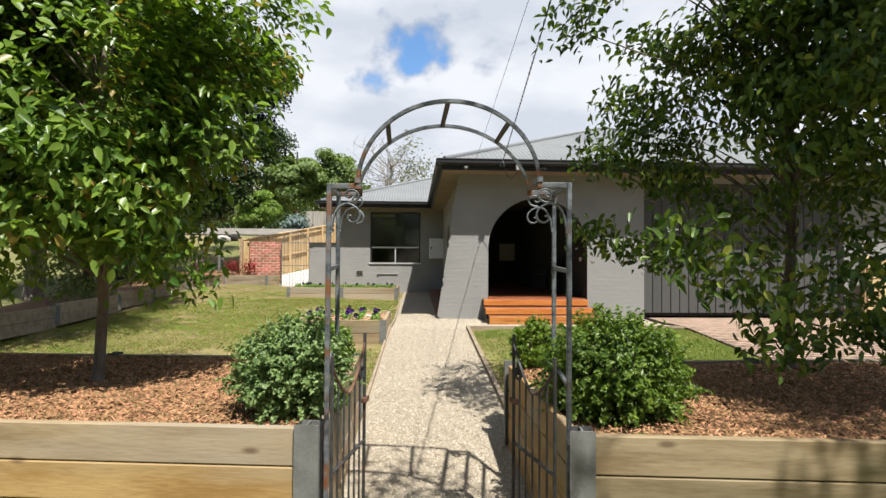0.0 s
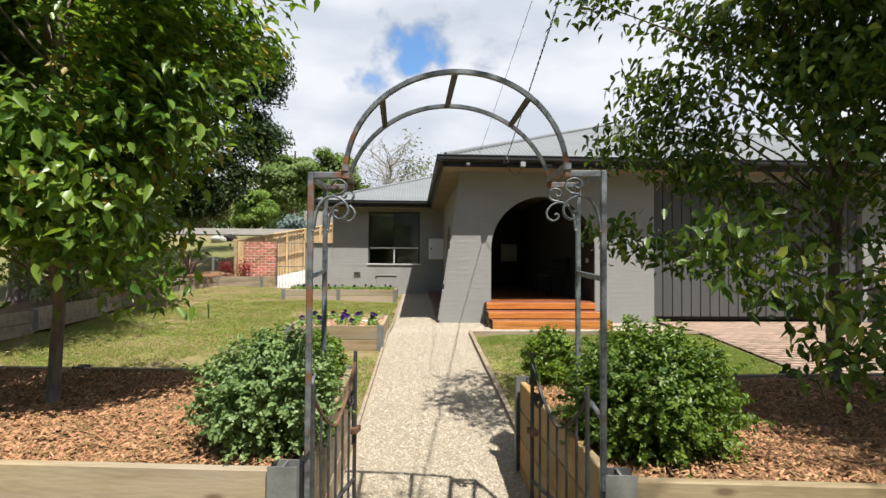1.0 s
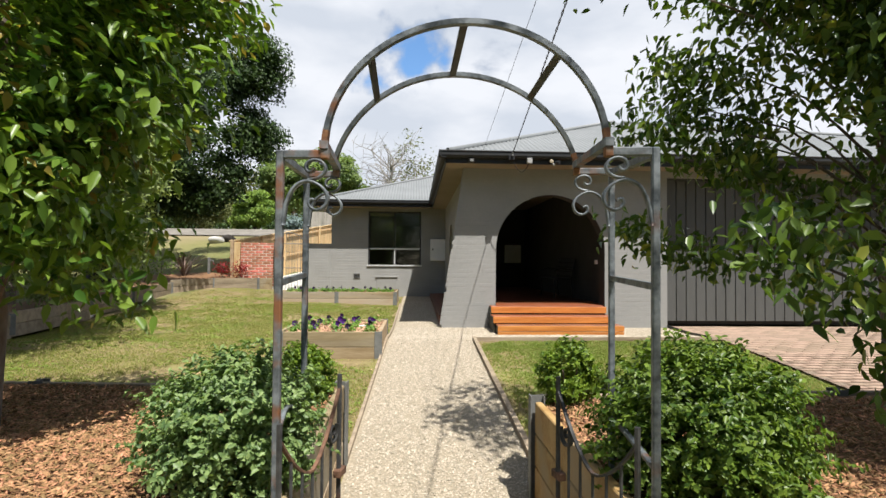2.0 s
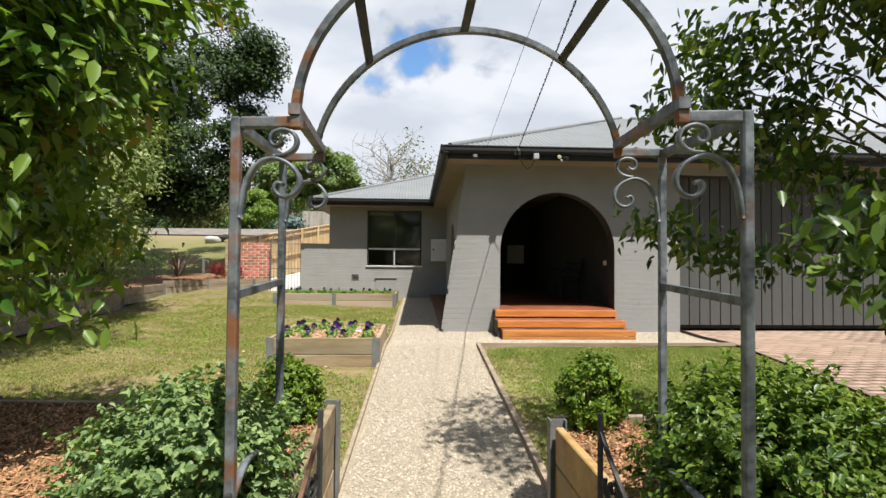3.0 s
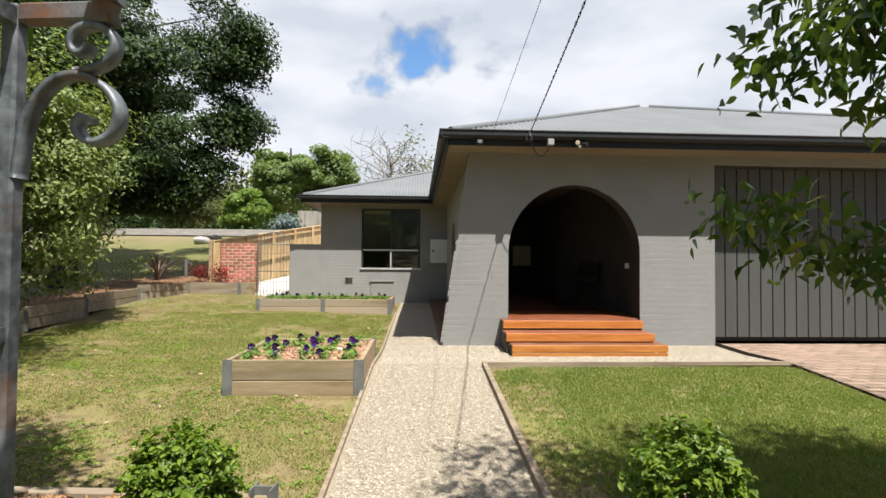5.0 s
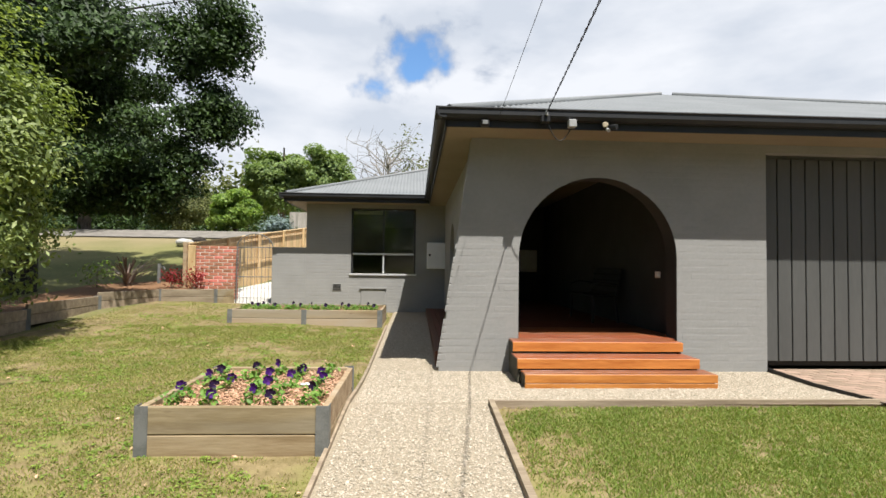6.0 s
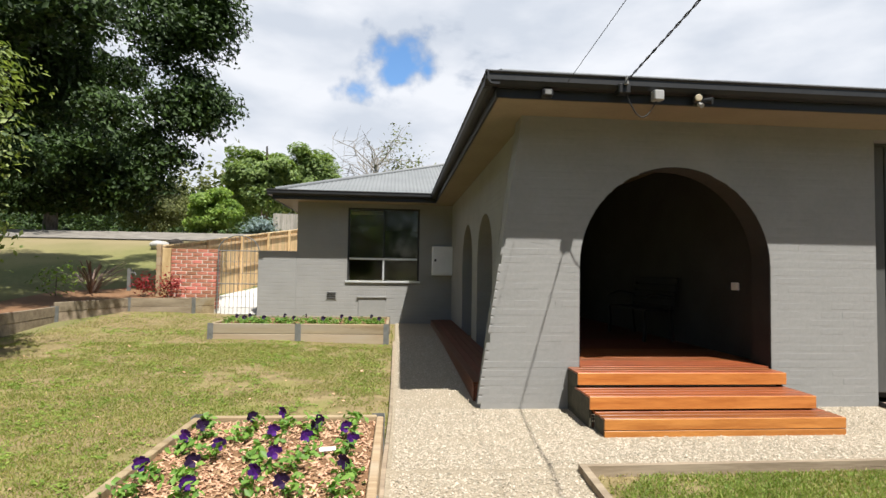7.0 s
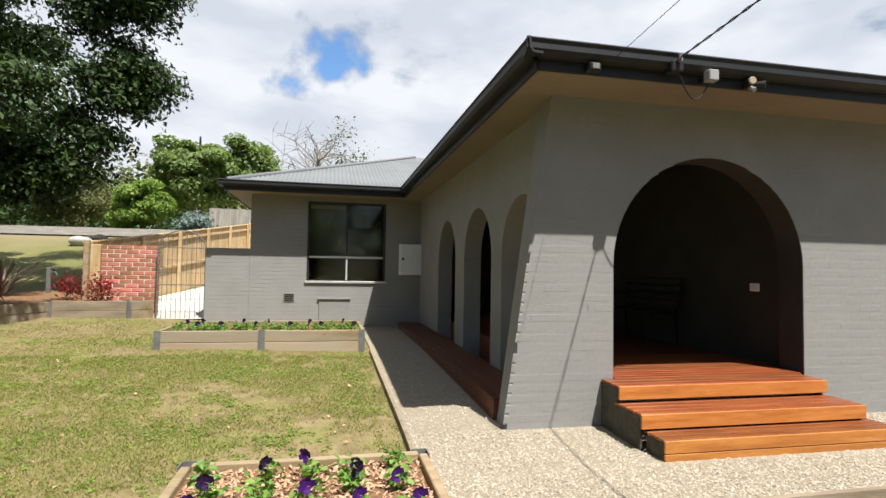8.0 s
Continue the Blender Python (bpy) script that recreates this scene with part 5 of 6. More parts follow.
def bare_tree():
    rng = np.random.default_rng(31)
    t = thing("tree", (-2.6, 45.0, 1.3))
    leaves = []
    part("trunk", tube(bmesh.new(), [(0, 0, -0.2), (0.1, 0, 3), (-0.1, 0, 6), (0.2, 0, 8.5)], 0.28, 0.08, 8), M_TWIG_GREY, t)
    for k in range(44):
        z0 = rng.uniform(2.5, 8)
        a = rng.uniform(0, 6.28)
        ln = rng.uniform(2.0, 4.2)
        d = Vector((math.cos(a), math.sin(a) * 0.6, rng.uniform(0.5, 1.3))).normalized()
        p = Vector((0, 0, z0))
        pts = [p]
        for i in range(5):
            d = (d + Vector(rng.normal(size=3)) * 0.25).normalized()
            p = p + d * ln / 5
            pts.append(p.copy())
        if p.z > 11.2:
            continue
        bm = tube(bmesh.new(), pts, 0.06, 0.015, 4, False)
        for i in range(3, 6):
            for s in range(3):
                q = pts[i] + Vector(rng.normal(size=3)) * 0.7
                tube(bm, [pts[i], pts[i].lerp(q, 0.5) + Vector((0, 0, 0.1)), q], 0.022, 0.008, 3, False)
        part("limb", bm, M_TWIG_GREY, t)
        if p.x > 0.4:
            leaves += [np.array(p) + rng.normal(size=3) * 0.5 for _ in range(42)]
    leaf_cloud("crown", np.array(leaves), 0.26, M_LEAF_OLIVE, t, rng)
    tagged(t, "half-dead grey tree with bare twigs behind the roof", "tree")


bare_tree()


def far_woods():
    rng = np.random.default_rng(41)
    pts = []
    for k in range(190):
        x = rng.uniform(-95, 30)
        y = 66 + rng.uniform(0, 14)
        h = 3.0 + 5.0 * (0.5 + noise.noise((x * 0.06, 3, 0))) + rng.uniform(0, 2.0)
        w = rng.uniform(1.6, 3.0)
        pts.append(np.array([x, y, 4.2 + h * 0.5]) + rng.normal(size=(260, 3)) * np.array([w * 0.6, w * 0.5, h * 0.28]))
    P = np.vstack(pts)
    P = P[P[:, 2] > 3.6]
    ob = leaf_cloud("far_woods", P, 0.75, M_LEAF_OLIVE, None, rng)
    tagged(ob, "far belt of olive and dark green trees", "woods", kind="stuff")
    rng = np.random.default_rng(42)
    pts = []
    for k in range(60):
        x, y = rng.uniform(-42, -13), 34 + rng.uniform(0, 22)
        if x > -16 and y < 45:
            continue
        pts.append(np.array([x, y + 10, 4.2 + rng.uniform(0, 1.8)]) + rng.normal(size=(320, 3)) * np.array([1.5, 1.2, 0.9]))
    P = np.vstack(pts)
    P = P[P[:, 2] > 3.0]
    ob = leaf_cloud("scrub", P, 0.4, M_LEAF_DARK, None, rng)
    tagged(ob, "dark scrub and hedges across the road", "woods", kind="stuff")
    # unseen trees added behind the walk to block low sky light
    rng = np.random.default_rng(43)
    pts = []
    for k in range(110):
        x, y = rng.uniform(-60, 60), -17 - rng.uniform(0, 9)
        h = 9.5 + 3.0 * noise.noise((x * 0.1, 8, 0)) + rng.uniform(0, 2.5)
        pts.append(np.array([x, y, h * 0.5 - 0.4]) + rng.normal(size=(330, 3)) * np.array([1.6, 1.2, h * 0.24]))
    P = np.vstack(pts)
    ob = leaf_cloud("sky_block_woods", P[P[:, 2] > -0.4], 0.6, M_LEAF_DARK, None, rng)
    tagged(ob, "unseen belt of dark trees added to block low sky light", "woods", kind="stuff")
    ob = strip_sheet("road", lambda y: -70.0, lambda y: -7.2, 29.2, 32.2, 0.06, M_ASPHALT, "grey country road beyond the paddock", "road", 0.7)


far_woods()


def border_plants():
    rng = np.random.default_rng(51)
    for x, y, r in ((-6.62, 17.65, 0.22), (-6.05, 17.62, 0.27)):
        b = thing("red_shrub", (x, y, 0.5))
        P = rng.normal(size=(260, 3)) * np.array([r * 0.55, r * 0.5, r * 0.5]) + np.array([0, 0, 0.36])
        leaf_cloud("foliage", P[P[:, 2] > 0.02], 0.075, M_LEAF_RED, b, rng)
        for k in range(4):
            part("stem", tube(bmesh.new(), [(0, 0, -0.02), (0.1 * math.cos(k * 1.6), 0.1 * math.sin(k * 1.6), 0.38)], 0.008, 0.004, 5), M_BARK, b)
        tagged(b, "small red-leaved shrub in front of the brick wall", "shrub", "red shrubs")
    f = thing("flax_plant", (-8.02, 18.1, 0.56))
    for k in range(60):
        a = rng.uniform(0, 6.28)
        l = rng.uniform(0.35, 0.85)
        o = rng.uniform(0.1, 0.8)
        pts = [(0, 0, 0), (o * 0.35 * math.cos(a), o * 0.35 * math.sin(a), l * 0.6), (o * math.cos(a), o * math.sin(a), l)]
        part("blade", strap(bmesh.new(), pts, 0.028, 0.004, (-math.sin(a), math.cos(a), 0)), M_FLAX, f)
    tagged(f, "spiky bronze flax plant in bark mulch", "plant")
    s = thing("shrub", (-8.46, 17.5, 0.48))
    P = rng.normal(size=(150, 3)) * np.array([0.22, 0.22, 0.17]) + np.array([0, 0, 0.5])
    leaf_cloud("foliage", P, 0.10, M_LEAF_LIGHT, s, rng)
    part("stem", tube(bmesh.new(), [(0, 0, -0.1), (0.02, 0, 0.55)], 0.015, 0.006, 6), M_BARK, s)
    tagged(s, "sparse yellow-green shrub on a thin stem", "shrub")
    t = thing("garden_tap", (-7.36, 18.5, 0.6))
    part("stake", boxed((-0.04, -0.03, -0.05), (0.04, 0.03, 0.62), 0.005), M_GALV, t)
    tap = part("tap", tube(bmesh.new(), [(0.04, 0, 0.52), (0.13, 0, 0.52), (0.15, 0, 0.46)], 0.018, sides=8), M_GALV, t)
    part("valve", tube(bmesh.new(), [(0.09, 0, 0.52), (0.09, 0, 0.60)], 0.012, sides=8), M_BLACK, tap)
    tagged(t, "grey garden tap on a short stake", "tap")
    for x, y, r, m, lab in ((-10.15, 26.6, 0.34, M_ROCK, "pale boulder at the top of the paddock"), (-9.75, 27.1, 0.36, M_BARK_DARK, "dark boulder at the top of the paddock")):
        bm = bmesh.new()
        bmesh.ops.create_icosphere(bm, subdivisions=3, radius=r)
        for v in bm.verts:
            v.co *= 1 + 0.35 * noise.noise(v.co * 2.6 + Vector((x, y, 0)))
            v.co.z = v.co.z * 0.62 + r * 0.35
        b = part("boulder", bm, m)
        b.location = (x, y, ground_z(x, y))
        tagged(b, lab, "boulder", "boulders on the paddock")


border_plants()


# ---------- pansies ----------
def pansy(x, y, z, turn, flowers, dark, seed, label):
    rng = np.random.default_rng(seed)
    p = thing("pansy", (x, y, z), turn)
    P = rng.normal(size=(46, 3)) * np.array([0.036, 0.036, 0.028]) + np.array([0, 0, 0.055])
    leaf_cloud("leaves", P, 0.05, M_PANSY_LEAF, p, rng, 0.2, 0.6, 0.9)
    for k in range(flowers):
        fx, fy, fz = rng.uniform(-0.06, 0.06), rng.uniform(-0.06, 0.02), rng.uniform(0.09, 0.135)
        bm = bmesh.new()
        c = Vector((fx, fy, fz))
        for j, a in enumerate((0.3, 1.35, 2.3, 3.6, 4.9)):
            s = 0.033 if j else 0.037
            d = Vector((math.cos(a), -0.12, math.sin(a)))
            w = Vector((-math.sin(a), 0, math.cos(a)))
            vs = [bm.verts.new(c + v) for v in (Vector((0, 0, 0)), d * s * 0.6 - w * s * 0.55, d * s * 1.15 - w * s * 0.35 + Vector((0, -0.006, 0)), d * s * 1.2 + w * s * 0.3 + Vector((0, -0.008, 0)), d * s * 0.6 + w * s * 0.55)]
            bm.faces.new(vs)
        fl = part("flower", bm, M_PETAL_DARK if (dark + k) % 3 == 0 else M_PETAL, p)
        part("stalk", tube(bmesh.new(), [(fx * 0.4, fy * 0.4, 0.0), (fx * 0.8, fy * 0.9, fz * 0.7), (fx, fy + 0.004, fz)], 0.003, sides=4), M_PANSY_LEAF, fl)
    return tagged(p, label, "flower", "pansies in the planters")


def pansies():
    rng = np.random.default_rng(61)
    k = 0
    for r in range(5):
        for c in range(5):
            x = -2.05 + 0.245 * c + rng.uniform(-0.06, 0.06)
            y = 7.45 + 0.29 * r + rng.uniform(-0.07, 0.07)
            pansy(x, y, 0.165, rng.uniform(-40, 40), 1 if k % 4 else 0, k, 600 + k, "purple pansy with green leaves in bark mulch")
            k += 1
    protos = [pansy(-3.7 + 0.3 * i, 14.22, 0.31, 20 * i, 1 if i == 1 else 0, 3, 700 + i, "small dark pansy in the long planter") for i in range(4)]
    for i in range(44):
        x = -3.7 + (i % 22) * 0.125 + rng.uniform(-0.04, 0.04)
        y = 14.2 + 0.42 * (i // 22) + rng.uniform(-0.08, 0.08) + (0.28 if i < 4 else 0)
        copy_thing(protos[i % 4], pose(x, y, 0.31, 0, 0, rng.uniform(-60, 60)))


pansies()
t = part("plant_label", boxed((-0.05, -0.02, 0), (0.05, 0.02, 0.006), 0.002), M_WHITE)
t.matrix_world = pose(-1.2, 8.1, 0.19, 12, 0, 15)
tagged(t, "white plastic plant label lying in the planter", "plant label")


# ---------- things on the house ----------
def fittings():
    m = thing("meter_box", (0.0, 17.5, 0.0))
    part("body", boxed((0.02, -0.16, 1.17), (0.55, -0.002, 1.86), 0.008), M_BOX, m)
    door = part("door", boxed((0.035, -0.175, 1.185), (0.535, -0.16, 1.845), 0.006), M_BOX, m)
    part("latch", boxed((0.07, -0.195, 1.50), (0.115, -0.175, 1.56), 0.004), M_BLACK, door)
    tagged(m, "pale grey steel electricity meter box on the wall", "meter box")
    v = thing("wall_vent", (-2.33, 17.5, 0.665))
    part("frame", boxed((-0.12, -0.015, -0.095), (0.12, -0.002, 0.095), 0.004), M_WALL, v)
    for i in range(4):
        part("slat", boxed((-0.10, -0.024, -0.07 + 0.04 * i), (0.10, -0.016, -0.05 + 0.04 * i), 0.002), M_BLACK, v)
    tagged(v, "small grey slatted wall vent", "vent")
    h = thing("access_hatch", (-1.38, 17.5, 0.38))
    part("panel", boxed((-0.32, -0.02, -0.26), (0.32, -0.002, 0.24), 0.005), M_WALL, h)
    part("lintel", boxed((-0.35, -0.05, 0.242), (0.35, -0.002, 0.275), 0.004), M_WALL, h)
    tagged(h, "grey painted underfloor access hatch", "hatch")
    s = thing("light_switch", (3.138, 10.69, 1.15))
    part("plate", boxed((-0.03, -0.06, -0.045), (-0.0, 0.06, 0.045), 0.006), M_WHITE, s)
    part("rocker", boxed((-0.036, -0.02, -0.02), (-0.031, 0.02, 0.02), 0.002), M_WHITE, s)
    tagged(s, "white switch plate on the dark porch wall", "switch")
    f = thing("floodlight", (1.49, 9.32, 2.87))
    part("body", boxed((-0.045, -0.04, -0.045), (0.045, 0.04, 0.045), 0.008), M_BOX_GREY, f)
    part("bracket", boxed((-0.02, 0.05, -0.02), (0.02, 0.118, 0.02), 0.003), M_BLACK, f)
    tagged(f, "white junction box under the gutter", "junction box")
    f = thing("sensor_light", (1.92, 9.36, 2.87))
    part("plate", boxed((-0.04, 0.045, -0.035), (0.04, 0.078, 0.035), 0.004), M_TRIM, f)
    lamp = part("lamp", tube(bmesh.new(), [(-0.02, 0.05, 0.005), (-0.045, -0.04, 0.0)], 0.026, 0.036, 12), M_TRIM, f)
    part("lens", tube(bmesh.new(), [(-0.0452, -0.0405, 0.0), (-0.048, -0.052, -0.001)], 0.033, 0.026, 12), M_CREAM, lamp, "cream lamp lens")
    part("lamp", tube(bmesh.new(), [(0.03, 0.05, 0.0), (0.10, -0.02, -0.015)], 0.024, 0.034, 12), M_TRIM, f)
    part("sensor", tube(bmesh.new(), [(0.0, 0.04, -0.03), (0.01, -0.005, -0.06)], 0.018, 0.022, 10), M_BOX_GREY, f)
    tagged(f, "dark double sensor floodlight under the gutter", "floodlight")
    f = thing("eave_sensor", (0.5, 9.38, 2.87))
    part("body", boxed((-0.05, -0.03, -0.035), (0.05, 0.058, 0.035), 0.012), M_BLACK, f)
    part("lens", boxed((-0.03, -0.038, -0.022), (0.03, -0.031, 0.022), 0.004), M_GALV, f)
    tagged(f, "small dark sensor on the fascia", "sensor")
    # overhead service cables, slack towards the street
    def cable(name, a, way, r, rise, label):
        pts = []
        for i in range(41):
            s = 26 * i / 40
            pts.append((a[0] + way[0] * s, a[1] + way[1] * s, a[2] + way[2] * s + rise * (s / 26) ** 2))
        tagged(part(name, tube(bmesh.new(), pts, r, sides=6), M_CABLE), label, "cable", "overhead cables")
    def twisted(a, way, rise):
        """Two insulated strands laid round each other."""
        c = thing("service_cable", a)
        for ph in (0.0, math.pi):
            pts = []
            for i in range(781):
                s = 26 * i / 780
                w = 2 * math.pi * s / 0.28 + ph
                pts.append((way[0] * s + 0.0055 * math.cos(w), way[1] * s, way[2] * s + rise * (s / 26) ** 2 + 0.0055 * math.sin(w)))
            part("strand", tube(bmesh.new(), pts, 0.0045, sides=4), M_CABLE if ph else M_TRIM, c)
        tagged(c, "black twisted overhead service cable fixed to the fascia", "cable", "overhead cables")
    twisted((1.19, 9.31, 2.98), (-0.106, -1.0, 0.0), 1.2)
    cable("telephone_wire", (0.66, 9.33, 2.95), (-0.033, -1.0, 0.05), 0.0025, 0.6, "thin overhead wire fixed to the gutter")
    pts = [(1.19 + 0.3 * u, 9.34, 2.93 - 0.20 * math.sin(math.pi * u) - 0.10 * u) for u in np.linspace(0, 1, 15)]
    tagged(part("cable_loop", tube(bmesh.new(), pts, 0.006, sides=6), M_CABLE), "slack dark cable loop under the gutter", "cable")
    b = thing("cable_bracket", (1.19, 9.34, 2.95))
    part("bracket", boxed((-0.06, -0.03, -0.07), (0.05, 0.07, 0.02), 0.01), M_BLACK, b)
    part("insulator", tube(bmesh.new(), [(0, -0.05, 0.0), (0, -0.05, 0.06)], 0.02, 0.015, 8), M_GALV, b)
    tagged(b, "dark cable bracket on the gutter edge", "bracket")


fittings()


def porch_bench():
    b = thing("garden_bench", (2.80, 12.5, 0.347), -90)
    for x in (-0.6, 0.6):
        part("leg", strap(bmesh.new(), [(x, -0.2, 0), (x, -0.18, 0.2), (x, -0.2, 0.42)], 0.05, 0.03, (1, 0, 0)), M_BLACK, b)
        part("leg", strap(bmesh.new(), [(x, 0.22, 0), (x, 0.18, 0.4), (x, 0.26, 0.85)], 0.05, 0.03, (1, 0, 0)), M_BLACK, b)
        part("armrest", strap(bmesh.new(), [(x, -0.22, 0.6), (x, -0.05, 0.66), (x, 0.2, 0.62)], 0.05, 0.025, (1, 0, 0)), M_BLACK, b)
    for i in range(5):
        part("slat", boxed((-0.66, -0.2 + 0.085 * i, 0.42), (0.66, -0.13 + 0.085 * i, 0.445), 0.004), M_BLACK, b)
    for i in range(4):
        part("back_slat", boxed((-0.66, 0.19 + 0.018 * i, 0.5 + 0.1 * i), (0.66, 0.212 + 0.018 * i, 0.57 + 0.1 * i), 0.004), M_BLACK, b)
    tagged(b, "dark garden bench in the shaded porch", "bench")
    d = part("notice", boxed((2.42, 17.38, 1.12), (2.95, 17.398, 1.70), 0.003), M_BOX)
    tagged(d, "pale panel low on the dark porch wall", "panel")


porch_bench()
# ---------- pieces: pavers, bricks, pebbles, chips, grass ----------
def scatter(rng, n, x0, x1, y0, y1, keep):
    P = np.column_stack([rng.uniform(x0, x1, n), rng.uniform(y0, y1, n)])
    return P[np.array([keep(x, y) for x, y in P], dtype=bool)]


def pebbles():
    rng = np.random.default_rng(71)
    on = lambda x, y: (y < 8.3 and PATH_L(y) + 0.03 < x < PATH_R - 0.02) or (8.36 <= y < 9.98 and PATH_L(y) + 0.03 < x < 4.2 and not (0.9 < x < 3.07 and y > 9.14)) or (y >= 9.98 and PATH_L(y) + 0.03 < x < -0.03)
    P = np.vstack([scatter(rng, 55000, -1.0, 0.45, 2.6, 8.36, on), scatter(rng, 60000, -0.9, 4.25, 8.3, 10.0, on), scatter(rng, 9000, -0.9, 0, 10.0, 15.0, on)])
    n = len(P)
    z = np.array([ground_z(x, y) for x, y in P]) + 0.022 + rng.uniform(-0.003, 0.006, n)
    s = 0.0033 + 0.0075 * rng.random(n) ** 2
    base = np.array([(1, 0, 0), (0, 1, 0), (-1, 0, 0), (0, -1, 0), (0, 0, 0.75)], dtype=float)
    V = base[None] * (s[:, None] * rng.uniform(0.75, 1.35, (n, 3)))[:, None, :]
    a = rng.uniform(0, 6.28, n)
    c, t = np.cos(a)[:, None], np.sin(a)[:, None]
    tilt = rng.uniform(-0.5, 0.5, (n, 1))
    x, y, w = V[:, :, 0], V[:, :, 1], V[:, :, 2]
    V = np.stack([x * c - y * t, x * t + y * c, w + tilt * x], axis=2) + np.column_stack([P, z])[:, None, :]
    ob = grid_soup("pebbles", V, 5, [(0, 1, 4), (1, 2, 4), (2, 3, 4), (3, 0, 4)], M_PEBBLE)
    tagged(ob, "loose cream and pale brown pebbles on the path", "gravel", kind="stuff")


pebbles()


def in_poly(x, y, poly):
    inside = False
    for (ax, ay), (bx, by) in zip(poly, poly[1:] + poly[:1]):
        if (ay > y) != (by > y) and x < (bx - ax) * (y - ay) / (by - ay) + ax:
            inside = not inside
    return inside


CHIP_TOP = [(4, 7, 6, 5), (0, 4, 5, 1), (1, 5, 6, 2), (2, 6, 7, 3), (3, 7, 4, 0)]
CHIP_BOX = [(0, 1, 2, 3), (4, 7, 6, 5), (0, 4, 5, 1), (1, 5, 6, 2), (2, 6, 7, 3), (3, 7, 4, 0)]


def chips(name, P, z, smin, smax, material, label, seed):
    rng = np.random.default_rng(seed)
    n = len(P)
    L, W, T = rng.uniform(smin, smax, n), rng.uniform(smin * 0.35, smax * 0.4, n), rng.uniform(0.0015, 0.004, n)
    cs = np.array([(-1, -1, -1), (1, -0.8, -1), (0.9, 1, -1), (-1, 0.7, -1), (-1, -1, 1), (1, -0.8, 1), (0.9, 1, 1), (-1, 0.7, 1)], dtype=float) * 0.5
    V = cs[None] * np.stack([L, W, T], axis=1)[:, None, :]
    a, b, g = rng.uniform(0, 6.28, n)[:, None], rng.normal(0, 0.35, n)[:, None], rng.normal(0, 0.35, n)[:, None]
    x, y, w = V[:, :, 0], V[:, :, 1], V[:, :, 2]
    w = w + b * x + g * y
    V = np.stack([x * np.cos(a) - y * np.sin(a), x * np.sin(a) + y * np.cos(a), w], axis=2) + np.column_stack([P, z])[:, None, :]
    return tagged(grid_soup(name, V, 8, CHIP_TOP, material), label, "mulch", kind="stuff")


def all_chips():
    rng = np.random.default_rng(72)
    left = [g2w(-0.70, 0.05), (-1.01, 4.2), (-4.6, 4.5), g2w(-4.6, 0.05)]
    right = [g2w(0.69, 0.05), g2w(4.4, 0.05), (4.4, 4.0), (0.4, 3.93)]
    hz = lambda P: np.array([MULCH_Z + 0.012 + 0.03 * noise.noise((x * 1.3, y * 1.3, 3)) + 0.012 * noise.noise((x * 6, y * 6, 1)) for x, y in P]) + rng.uniform(0, 0.012, len(P))
    P = scatter(rng, 44000, -5.2, -0.9, 1.9, 4.5, lambda x, y: in_poly(x, y, left))
    chips("bark_chips", P, hz(P), 0.009, 0.038, M_MULCH, "loose red-brown bark chips under the pear tree", 73)
    P = scatter(rng, 27000, 0.3, 4.8, 1.6, 3.9, lambda x, y: in_poly(x, y, right))
    chips("bark_chips", P, hz(P), 0.009, 0.038, M_MULCH, "loose bark chips in the shaded bed", 74)
    P = scatter(rng, 2600, -2.16, -0.94, 7.34, 8.75, lambda x, y: True)
    chips("bark_chips", P, np.full(len(P), 0.172) + rng.uniform(0, 0.012, len(P)), 0.012, 0.045, M_MULCH_PALE, "pale pink bark chips round the pansies", 75)


all_chips()


def lawn(name, n, x0, x1, y0, y1, keep, material, label, seed, tall=0.024, lush=0.0):
    rng = np.random.default_rng(seed)
    P = scatter(rng, n, x0, x1, y0, y1, lambda x, y: keep(x, y) and 1.3 * noise.noise((x * 0.75, y * 0.75, 7)) + 0.9 * noise.noise((x * 2.9, y * 2.9, 2)) + 0.45 * noise.noise((x * 11, y * 11, 4)) + lush > rng.uniform(-0.4, 0.3))
    n = len(P)
    z = np.array([ground_z(x, y) for x, y in P]) + 0.004
    a = rng.uniform(0, 6.28, n)
    h = tall * rng.uniform(0.45, 1.3, n)
    w = rng.uniform(0.003, 0.006, n)
    lx, ly = rng.normal(0, 0.55, n) * h, rng.normal(0, 0.55, n) * h
    B = np.column_stack([P, z])
    d = np.column_stack([np.cos(a) * w, np.sin(a) * w, np.zeros(n)])
    V = np.stack([B - d, B + d, B + np.column_stack([lx, ly, h])], axis=1)
    tagged(grid_soup(name, V, 3, [(0, 1, 2)], material), label, "grass", kind="stuff")


in_planter = lambda x, y: (-2.26 < x < -0.85 and 7.25 < y < 8.85) or (-3.95 < x < -0.9 and 13.97 < y < 15.62)
lawn("lawn_grass", 300000, -6.6, -0.86, 4.45, 13.6, lambda x, y: x < PATH_L(y) - 0.03 and not in_planter(x, y) and y > 4.3 - 0.05 * x * 1.3 - 0.2, M_GRASS, "short dry patchy lawn grass", 81, 0.018, 0.14)
lawn("lawn_grass", 110000, -6.6, -0.86, 4.45, 16.0, lambda x, y: x < PATH_L(y) - 0.03 and not in_planter(x, y), M_STRAW, "flattened straw-coloured dry grass on bare soil", 85, 0.013, 0.6)
lawn("lawn_grass", 40000, -7.0, -0.86, 13.0, 17.3, lambda x, y: x < PATH_L(y) - 0.03 and not in_planter(x, y), M_GRASS, "short dry lawn grass by the house", 82, 0.02)
